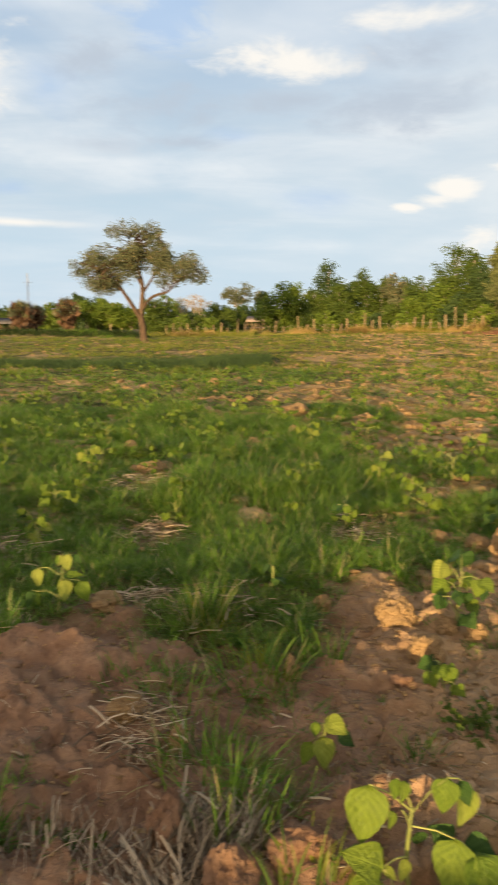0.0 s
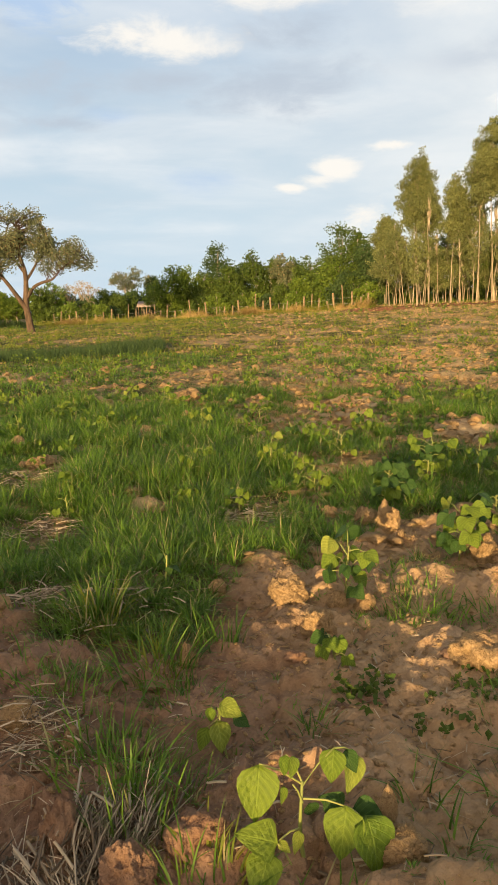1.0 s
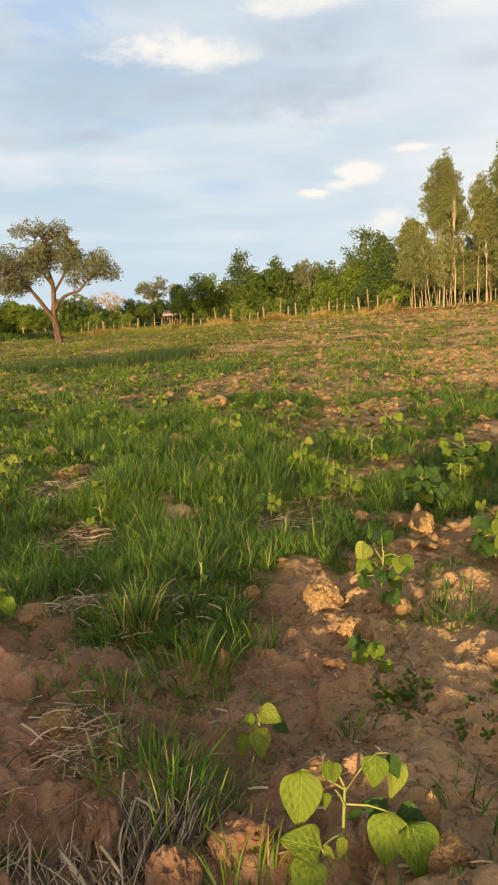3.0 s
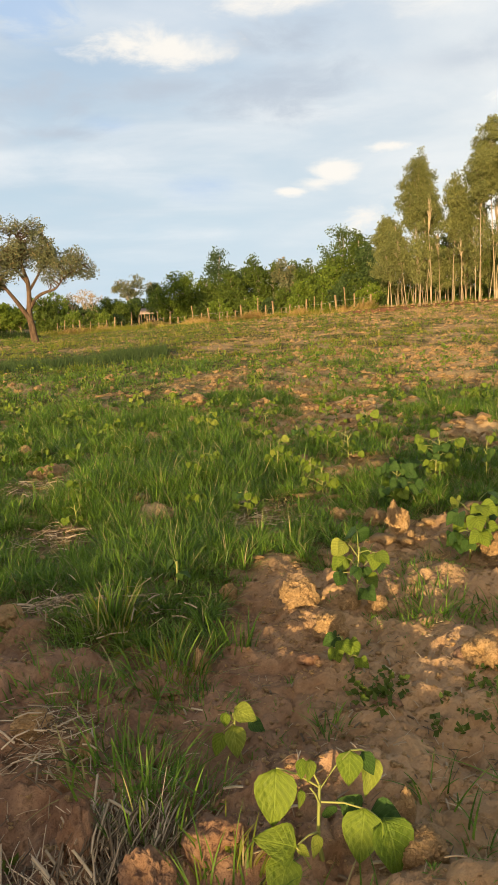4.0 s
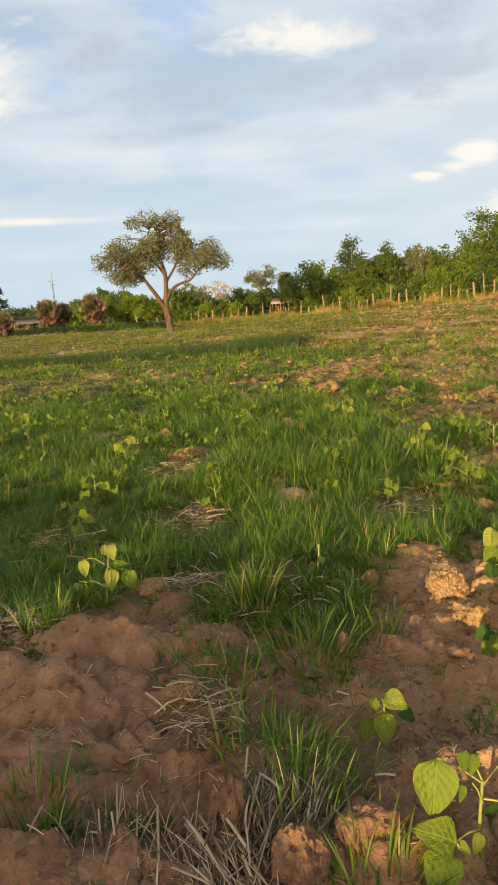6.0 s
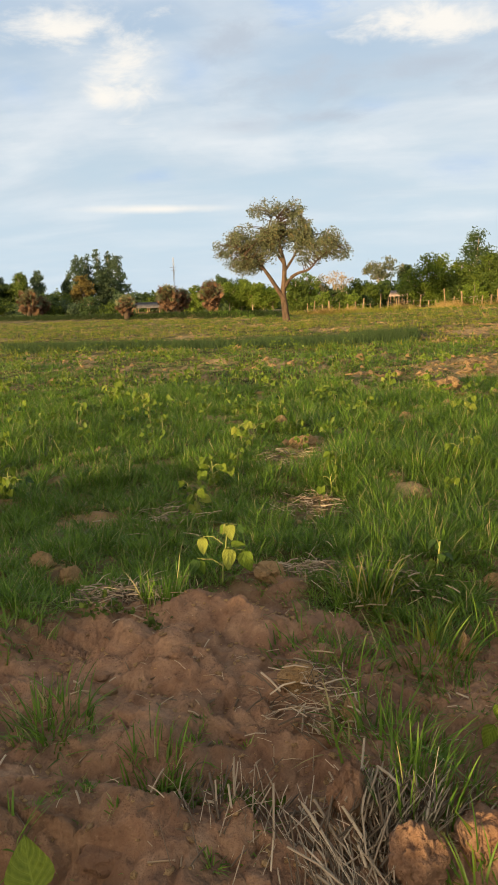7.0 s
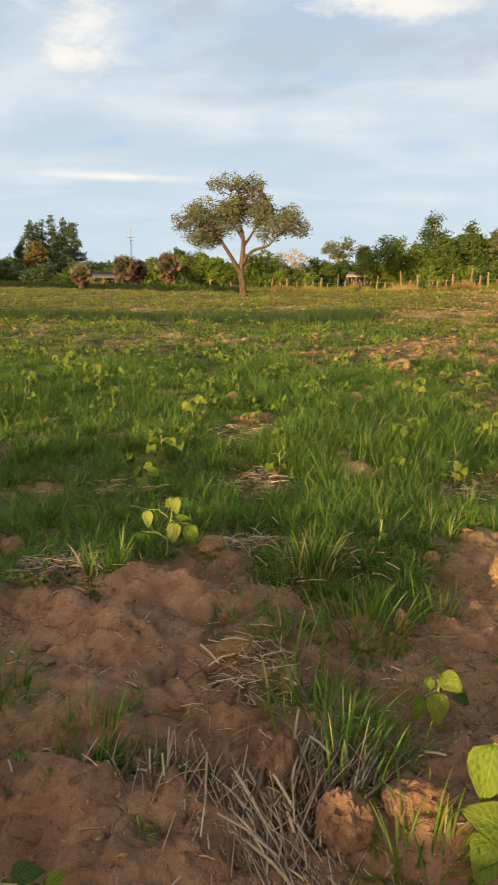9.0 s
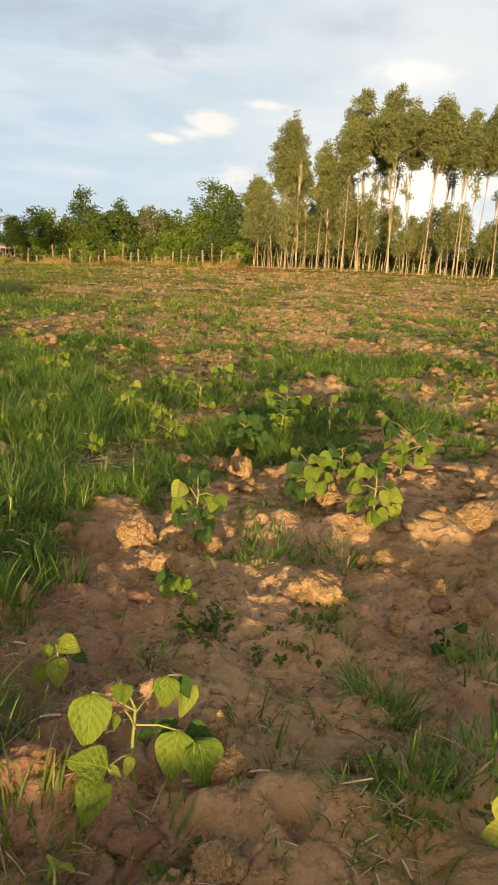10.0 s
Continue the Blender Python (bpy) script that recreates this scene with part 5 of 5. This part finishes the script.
def stalk(parent, name, points, r0, r1):
    vs, ts = [], []
    count = len(points)
    tube(vs, ts, [Vector(p) for p in points], [r0 + (r1 - r0) * i / (count - 1) for i in range(count)], 6)
    return child(name, mesh_of(name, vs, ts, bean_stem, True), parent)


def plant_at(x, y, label):
    thing = tagged(new("bean_plant"), label, "bean plant", "bean plants in the field")
    thing.location = (x, y, height_at(x, y) - 0.005)
    return thing


# the largest plant, leaf by leaf: base and tip about its foot, tone
p = plant_at(0.427, 1.468, "young bean plant with broad light and dark green leaves")
dz = 0.0 - p.location.z
stalk(p, "stem", [(0, 0, 0), (-0.008, 0, 0.06), (-0.004, 0.005, 0.12), (0.0, 0.0, 0.205 + dz)], 0.006, 0.0035)
big_leaves = [((-0.102, -0.01, 0.27), (-0.122, -0.06, 0.150), "light", 0.98), ((-0.071, -0.06, 0.097), (-0.156, -0.09, 0.16), "light", 1.05), ((-0.092, -0.07, 0.089), (-0.14, -0.15, 0.035), "light", 1.0), ((-0.039, 0.0, 0.279), (-0.046, -0.02, 0.236), "light", 0.8), ((-0.02, 0.0, 0.275), (-0.028, -0.03, 0.234), "light", 0.75), ((0.082, 0.02, 0.269), (0.064, -0.02, 0.203), "light", 1.05), ((0.113, 0.03, 0.255), (0.133, 0.0, 0.208), "dark", 0.9), ((0.138, 0.04, 0.236), (0.121, 0.0, 0.147), "pale", 0.75), ((0.117, -0.0, 0.108), (0.198, -0.04, 0.093), "dark", 1.3), ((0.1, -0.03, 0.15), (0.066, -0.085, 0.048), "light", 1.05), ((0.140, -0.05, 0.135), (0.168, -0.115, 0.020), "light", 1.1), ((0.107, 0.02, 0.106), (0.054, 0.0, 0.154), "dark", 1.0), ((-0.067, -0.05, 0.095), (-0.043, -0.07, 0.075), "pale", 0.8), ((-0.044, 0.0, 0.199), (-0.051, -0.02, 0.16), "light", 0.6), ((-0.015, -0.03, 0.10), (-0.03, -0.06, 0.06), "pale", 0.7), ((0.02, 0.03, 0.12), (0.045, 0.05, 0.07), "dark", 0.9), ((0.06, 0.0, 0.15), (0.075, -0.02, 0.105), "dark", 1.0)]
for i, (a, b, tone, wide) in enumerate(big_leaves):
    leaf(p, (a[0], a[1], a[2] + dz), (b[0], b[1], b[2] + dz), (0.3 * math.sin(i * 2), -0.7, 0.65), tone, i, wide * 0.85)
for a, b in [((-0.002, 0.0, 0.199), (-0.102, -0.01, 0.27)), ((-0.002, 0.0, 0.189), (0.082, 0.02, 0.269)), ((0.002, 0.0, 0.159), (0.105, -0.03, 0.145)), ((-0.002, 0, 0.208), (-0.037, 0.0, 0.279)), ((0.105, -0.03, 0.145), (0.143, -0.06, 0.108)), ((0.082, 0.02, 0.269), (0.138, 0.04, 0.236)), ((-0.037, -0.04, 0.02), (-0.071, -0.06, 0.097)), ((-0.006, 0.0, 0.08), (-0.067, -0.05, 0.095)), ((0.0, 0.0, 0.149), (-0.025, -0.01, 0.207))]:
    a, b = Vector((a[0], a[1], a[2] + dz)), Vector((b[0], b[1], b[2] + dz))
    stalk(p, "leaf_stalk", [a, a.lerp(b, 0.5) + Vector((0, 0, 0.008)), b], 0.0028, 0.002)

# a sprout with two lit drooping leaves
p = plant_at(0.295, 1.97, "young bean sprout with drooping light green leaves")
stalk(p, "stem", [(0, 0, 0), (-0.015, 0, 0.10), (-0.025, 0, 0.20)], 0.004, 0.003)
for i, (a, b, tone, wide) in enumerate([((-0.020, 0, 0.215), (0.045, -0.03, 0.185), "pale", 1.0), ((-0.030, -0.01, 0.165), (-0.015, -0.05, 0.075), "pale", 0.85), ((-0.045, 0, 0.205), (-0.055, -0.01, 0.155), "light", 0.8), ((-0.06, 0, 0.14), (-0.09, -0.03, 0.08), "light", 0.8), ((0.02, 0.01, 0.16), (0.075, 0.0, 0.13), "dark", 0.9)]):
    leaf(p, a, b, (0.2 * math.sin(i * 2), -0.7, 0.65), tone, i, wide * 0.9)
    stalk(p, "leaf_stalk", [(-0.02, 0, 0.14 + 0.01 * i), a], 0.002, 0.0015)


# a lanky plant at the grass edge, its leaves hanging one by one
p = plant_at(-0.83, 3.02, "lanky bean plant with hanging pale green leaves")
stalk(p, "stem", [(0, 0, 0), (0.005, 0, 0.10), (0.02, 0.01, 0.20), (0.03, 0.0, 0.27)], 0.004, 0.0025)
for i, (a, b, tone, wide) in enumerate([((-0.085, 0, 0.235), (-0.082, -0.02, 0.150), "pale", 0.9), ((0.035, 0, 0.300), (0.060, -0.03, 0.235), "pale", 1.1), ((0.025, 0, 0.295), (-0.01, -0.01, 0.255), "light", 0.9), ((0.075, 0.01, 0.295), (0.11, 0.0, 0.255), "dark", 0.9),
                                        ((0.045, -0.02, 0.195), (0.042, -0.06, 0.100), "pale", 0.95), ((0.105, 0.0, 0.180), (0.135, -0.03, 0.085), "light", 1.1), ((0.035, 0.02, 0.200), (0.115, 0.03, 0.195), "light", 0.6), ((-0.115, 0, 0.130), (-0.135, -0.03, 0.060), "dark", 0.9), ((-0.095, 0, 0.125), (-0.085, -0.02, 0.055), "light", 0.8)]):
    leaf(p, a, b, (0.2 * math.sin(i * 2), -0.75, 0.55), tone, i, wide * 0.72)
    stalk(p, "leaf_stalk", [(0.01, 0.0, min(0.25, a[2] - 0.03)), (0.5 * a[0] + 0.005, a[1], a[2] + 0.004), a], 0.002, 0.0014)


# a low plant close to the walker, one leaf raised
p = plant_at(-0.68, 1.15, "low bean plant with one raised light green leaf")
stalk(p, "stem", [(0, 0, 0), (-0.01, 0, 0.08), (-0.02, 0.0, 0.16)], 0.0045, 0.003)
for i, (a, b, tone, wide) in enumerate([((-0.07, 0.0, 0.190), (-0.115, 0.04, 0.285), "light", 1.15), ((-0.11, 0.0, 0.185), (-0.150, -0.03, 0.120), "pale", 0.95), ((0.02, 0.02, 0.150), (0.085, 0.03, 0.165), "dark", 0.9), ((0.05, 0.0, 0.130), (0.125, 0.0, 0.100), "dark", 0.95),
                                        ((0.0, -0.02, 0.140), (0.02, -0.09, 0.110), "light", 0.9), ((-0.05, -0.02, 0.150), (-0.07, -0.09, 0.120), "dark", 0.9), ((0.09, 0.02, 0.140), (0.150, 0.05, 0.135), "light", 0.8)]):
    leaf(p, a, b, (0.2 * math.sin(i * 2), -0.65, 0.7), tone, i, wide * 0.9)
    stalk(p, "leaf_stalk", [(-0.012, 0.0, 0.11 + 0.006 * i), (0.5 * a[0], 0.5 * a[1], a[2] + 0.004), a], 0.0022, 0.0015)


def bean_plant(x, y, high, wide, seed, label, nodes=5, tones=("light", "light", "dark"), leaf_size=0.075):
    """A bean plant with three leaflets on every stalk."""
    r = np.random.default_rng(seed)
    thing = plant_at(x, y, label)
    sway = Vector((r.normal(0, 0.02), r.normal(0, 0.02), 0))
    stalk(thing, "stem", [(0, 0, 0), sway * 0.5 + Vector((0, 0, high * 0.4)), sway + Vector((0, 0, high * 0.8))], 0.005, 0.003)
    turn = r.uniform(0, 6.28)
    for i in range(nodes):
        turn += 2.4 + r.uniform(-0.4, 0.4)
        z = high * (0.10 + 0.70 * (i + 0.5) / nodes)
        way = Vector((math.cos(turn), math.sin(turn), 0))
        a = sway * (z / high) + Vector((0, 0, z))
        b = a + way * wide * 0.5 * r.uniform(0.15, 0.75) + Vector((0, 0, high * r.uniform(0.02, 0.24)))
        holder = stalk(thing, "leaf_stalk", [a, a.lerp(b, 0.55) + Vector((0, 0, 0.012)), b], 0.0028, 0.0018)
        tone = tones[int(r.integers(len(tones)))]
        for s in (-1, 0, 1):
            if s and r.uniform() < 0.15:
                continue
            out = Matrix.Rotation(s * 1.15, 3, "Z") @ way
            size = leaf_size * r.uniform(0.7, 1.2)
            drop = r.uniform(0.2, 1.15)
            tip = b + (out * math.cos(drop) + Vector((0, 0, -math.sin(drop)))) * size
            leaf(holder, b, tip, (-0.25 + r.normal(0, 0.6), -0.55 + r.normal(0, 0.5), 0.75), tone, int(r.integers(3)), r.uniform(0.9, 1.15))
    return thing


lab = "leafy green bean plant growing among clods of soil"
for i, (x, y, high, wide, nodes, size) in enumerate([(0.90, 2.84, 0.31, 0.24, 12, 0.072), (0.74, 2.38, 0.13, 0.22, 6, 0.055), (1.60, 4.35, 0.34, 0.36, 15, 0.080), (1.60, 3.25, 0.34, 0.36, 19, 0.076), (1.80, 2.88, 0.30, 0.28, 13, 0.078),
                                                      (2.43, 3.72, 0.35, 0.40, 19, 0.078), (1.62, 1.95, 0.10, 0.26, 7, 0.045), (0.62, 4.35, 0.24, 0.22, 8, 0.052), (2.10, 4.95, 0.34, 0.42, 16, 0.075), (1.95, 3.55, 0.26, 0.40, 13, 0.072), 
                                                      (0.13, 3.22, 0.19, 0.12, 3, 0.062), (1.15, 0.95, 0.28, 0.20, 6, 0.085)]):
    # the plant at x 1.15 gets the pale tone to look lit
    bean_plant(x, y, high, wide, 500 + i, lab, nodes, ("pale",) if x == 1.15 else ("light", "dark", "light", "dark", "pale") if i in (0, 3, 4) else ("light", "dark"), size)
lab = "small light green bean plant between grass blades"
for i, (x, y, high, wide, nodes, size) in enumerate([(0.22, 1.18, 0.12, 0.08, 3, 0.06), (-1.36, 5.9, 0.30, 0.22, 7, 0.07), (-3.7, 8.8, 0.34, 0.34, 8, 0.08), (-3.0, 7.9, 0.30, 0.30, 8, 0.08), (1.0, 5.5, 0.30, 0.24, 7, 0.07),
                                                      (0.50, 5.60, 0.28, 0.24, 8, 0.052), (0.6, 7.6, 0.30, 0.40, 9, 0.07), (0.3, 9.5, 0.32, 0.34, 7, 0.08), (2.13, 6.8, 0.30, 0.30, 8, 0.08), (-0.2, 10.0, 0.30, 0.26, 7, 0.08), (-1.25, 4.1, 0.22, 0.18, 5, 0.065)]):
    bean_plant(x, y, high, wide, 540 + i, lab, nodes, ("pale",) if i < 1 else ("light", "light", "pale"), size)
models = [bean_plant(-6.5 + 0.7 * i, 11.0 + 0.6 * (i % 3), 0.20 + 0.03 * (i % 4), 0.26 + 0.03 * (i % 3), 600 + i, lab, 6 + i % 3, ("light", "light", "dark") if i % 2 else ("light", "light"), 0.06) for i in range(8)]
r = np.random.default_rng(29)
for i in range(190):
    far, az = 4.6 + 15 * r.uniform(), r.uniform(-33, 40)
    x, y = far * math.sin(radians(az)), far * math.cos(radians(az))
    s = r.uniform(0.7, 1.15)
    copy = copy_thing(models[i % 8], Matrix.Translation((x, y, height_at(x, y) - 0.005)) @ Matrix.Rotation(r.uniform(0, 6.28), 4, "Z"))
    copy.scale = (s, s, s)
def seedlings(label, count, low, high, leaves, spread, size, seed):
    """Many small bean plants, each a spray of leaflets."""
    r = np.random.default_rng(seed)
    far, az = np.sqrt(r.uniform(low ** 2, high ** 2, count)), np.radians(r.uniform(-36, 42, count))
    x, y = np.repeat(far * np.sin(az), 3), np.repeat(far * np.cos(az), 3)
    z = full_land(x, y) + r.uniform(0.06, 0.22, 3 * count)
    cs = np.stack([x + r.normal(0, 0.07, 3 * count), y + r.normal(0, 0.07, 3 * count), z], -1)
    v, t = leaf_cloud(cs, spread, leaves, size, seed + 1, 0.4)
    tagged(new("bean_seedlings", mesh_of("bean_seedlings", v, t, bean_far)), label, "bean plants", kind="stuff")


seedlings("small light green bean plants scattered between grass and clods", 230, 6.5, 16.0, 6, 0.085, 0.032, 35)
seedlings("rows of small light green bean plants far out in the field", 1500, 15.0, 60.0, 5, 0.12, 0.045, 33)


# ---- weeds, tufts, straw ----
def tuft(x, y, spread, high, count, seed, width=0.0068, mat=None, label="tuft of green grass on bare soil", splay=1.0):
    r = np.random.default_rng(seed)
    a, d = r.uniform(0, 6.28, count), spread * np.sqrt(r.uniform(0, 1, count))
    px, py = x + d * np.cos(a), y + d * np.sin(a)
    v, t = blades(px, py, full_land(px, py) - 0.01, high * r.uniform(0.4, 1.15, count), width * r.uniform(0.6, 1.3, count), splay * np.abs(r.normal(0.25, 0.35, count)), splay * r.uniform(0.2, 1.3, count), 5, seed, a + r.normal(0, 0.7, count))
    tagged(new("grass_tuft", mesh_of("grass_tuft", v, t, mat or grass_green)), label, "grass tuft", "grass tufts", "stuff")


tufts = [(1.22, 1.66, 0.12, 0.15, 190), (1.32, 1.30, 0.16, 0.11, 90), (1.62, 1.72, 0.16, 0.11, 100), (0.86, 1.12, 0.10, 0.09, 40), (0.77, 1.62, 0.06, 0.16, 16), (0.80, 1.47, 0.06, 0.13, 16), (1.08, 1.23, 0.11, 0.13, 80), (1.20, 2.72, 0.20, 0.11, 190), (1.52, 2.65, 0.18, 0.10, 140), (-0.17, 2.92, 0.09, 0.21, 100), (0.05, 2.45, 0.16, 0.18, 130),
         (-0.05, 1.90, 0.18, 0.16, 150), (-0.98, 2.64, 0.10, 0.20, 110), (-1.05, 1.80, 0.13, 0.14, 110), (-0.68, 1.66, 0.10, 0.12, 90), (0.02, 1.62, 0.12, 0.20, 90), (-0.35, 2.35, 0.16, 0.10, 120), (0.57, 2.02, 0.07, 0.10, 60), (0.32, 2.62, 0.10, 0.20, 50)]
for i, (x, y, spread, high, count) in enumerate(tufts):
    tuft(x, y, spread, high, count, 700 + i, splay=0.5 if high > 0.19 else 0.9)
for i, (x, y, spread, high, count) in enumerate([(-0.08, 2.0, 0.10, 0.30, 7), (0.18, 1.33, 0.12, 0.16, 80), (0.14, 2.38, 0.08, 0.24, 40), (1.02, 1.62, 0.05, 0.17, 14), (1.35, 1.25, 0.20, 0.14, 70), (0.45, 1.30, 0.10, 0.10, 30), (1.75, 1.75, 0.2, 0.13, 90), (-0.20, 2.25, 0.14, 0.15, 60), (0.95, 3.35, 0.16, 0.13, 120), (-0.95, 1.25, 0.12, 0.10, 30), (-1.45, 2.30, 0.14, 0.14, 80)]):
    tuft(x, y, spread, high, count, 730 + i, label="sparse grass blades on bare sandy soil")
for i, (x, y, spread, count) in enumerate([(0.78, 2.10, 0.08, 26), (1.15, 2.06, 0.07, 18), (0.95, 1.95, 0.10, 10), (-0.45, 1.63, 0.09, 14), (1.45, 1.15, 0.12, 26), (-0.95, 2.45, 0.08, 14), (1.0, 1.2, 0.14, 20), (-1.15, 2.5, 0.07, 14), (0.45, 1.13, 0.09, 14), (-0.66, 1.62, 0.07, 14)]):
    r = np.random.default_rng(760 + i)
    cs = [(x + r.normal(0, spread * 0.6), y + r.normal(0, spread * 0.6), height_at(x, y) + r.uniform(0.0, 0.035)) for _ in range(count)]
    v, t = leaf_cloud(cs, 0.03, 6, 0.016, 770 + i)
    tagged(new("weed", mesh_of("weed", v, t, leaf_green)), "low small-leaved dark green weed on the soil", "weed", "weeds", "stuff")


for i, (x, y, spread, high, count) in enumerate([(0.08, 1.90, 0.14, 0.085, 130), (0.12, 1.73, 0.11, 0.10, 110), (-0.01, 1.99, 0.10, 0.10, 80), (0.20, 2.20, 0.12, 0.09, 90), (-0.20, 2.38, 0.14, 0.08, 90), (-0.40, 3.00, 0.26, 0.09, 260),
                                                  (-1.06, 1.80, 0.12, 0.09, 110), (-0.62, 1.63, 0.07, 0.09, 70), (-0.04, 1.84, 0.14, 0.08, 110), (1.18, 1.92, 0.10, 0.08, 70), (0.93, 1.20, 0.10, 0.08, 60), (0.97, 1.10, 0.10, 0.09, 50), (1.17, 1.19, 0.14, 0.09, 110), (0.22, 2.66, 0.14, 0.13, 80), (-0.24, 2.60, 0.16, 0.07, 110)]):
    tuft(x, y, spread, high, count, 2000 + i, 0.0048, label="low green grass growing over the soil")
for i, (x, y, spread, high, count) in enumerate([(0.03, 2.66, 0.13, 0.09, 120), (0.10, 2.48, 0.10, 0.12, 70), (-0.14, 2.86, 0.08, 0.20, 60), (0.20, 1.36, 0.10, 0.12, 60), (0.95, 1.05, 0.10, 0.10, 40)]):
    tuft(x, y, spread, high, count, 745 + i, mat=grass_far, label="yellowing tuft of grass on sandy soil")


def straws(x, y, spread, count, size, seed, pile=0.05, heading=None, label="heap of dry grey-brown straw on the soil"):
    """Dry stalks lying about, each a thin three-sided bar."""
    r = np.random.default_rng(seed)
    px, py = x + r.normal(0, spread * 0.55, count), y + r.normal(0, spread * 0.55, count)
    a = r.uniform(0, 6.28, count) if heading is None else r.normal(heading, 0.38, count)
    e = np.abs(r.normal(0.0, 0.17, count))
    length = size * r.uniform(0.35, 1.2, count)
    way = np.stack([np.cos(a) * np.cos(e), np.sin(a) * np.cos(e), np.sin(e)], -1)
    base = np.stack([px, py, full_land(px, py) + r.uniform(0.002, pile, count)], -1)
    side = np.stack([-np.sin(a), np.cos(a), 0 * a], -1)
    up = np.cross(way, side)
    w = 0.0017 * np.clip(r.lognormal(0, 0.5, count), 0.45, 2.5)[:, None]
    sag = np.array([0, 0, -1.0]) * (length * r.uniform(0, 0.12, count))[:, None]
    verts = []
    for step, bend in ((0.0, 0.0), (0.5, -0.4), (1.0, 1.0)):
        mid = base + way * (length * step)[:, None] + sag * bend
        for c in (0.0, 2.094, 4.189):
            verts.append(mid + w * (math.cos(c) * side + math.sin(c) * up))
    verts = np.stack(verts, 1)
    one = []
    for s in (0, 3):
        for c in range(3):
            d = (c + 1) % 3
            one += [(s + c, s + d, s + 3 + d), (s + c, s + 3 + d, s + 3 + c)]
    t = (np.arange(count)[:, None, None] * 9 + np.array(one)[None]).reshape(-1, 3)
    tagged(new("straw", mesh_of("straw", verts.reshape(-1, 3), t, straw_pale)), label, "straw", "straw heaps", "stuff")


straws(-0.05, 1.50, 0.105, 340, 0.17, 801, 0.06, 1.45)
straws(-0.12, 1.36, 0.165, 260, 0.15, 802, 0.03, 1.9)
straws(-0.28, 2.02, 0.14, 170, 0.12, 803, 0.06)
straws(-1.16, 2.70, 0.17, 300, 0.12, 804, 0.06)
straws(-0.42, 1.45, 0.14, 60, 0.15, 805, 0.02, 1.7)
straws(0.9, 1.12, 0.10, 40, 0.07, 806, 0.02)
for i, (x, y, spread, count) in enumerate([(-0.88, 5.44, 0.28, 260), (-0.59, 4.36, 0.25, 240), (0.65, 4.27, 0.20, 200), (-0.44, 3.22, 0.15, 170), (-1.45, 4.0, 0.25, 220), (-0.10, 3.05, 0.22, 160)]):
    straws(x, y, spread, count, 0.11, 820 + i, 0.05, None, "dead straw lying between grass")
straws(0.75, 1.9, 0.8, 420, 0.05, 810, 0.008, None, "loose bits of dry stalk scattered on soil")
straws(-0.6, 1.9, 0.8, 260, 0.055, 811, 0.008, None, "loose bits of dry stalk scattered on soil")
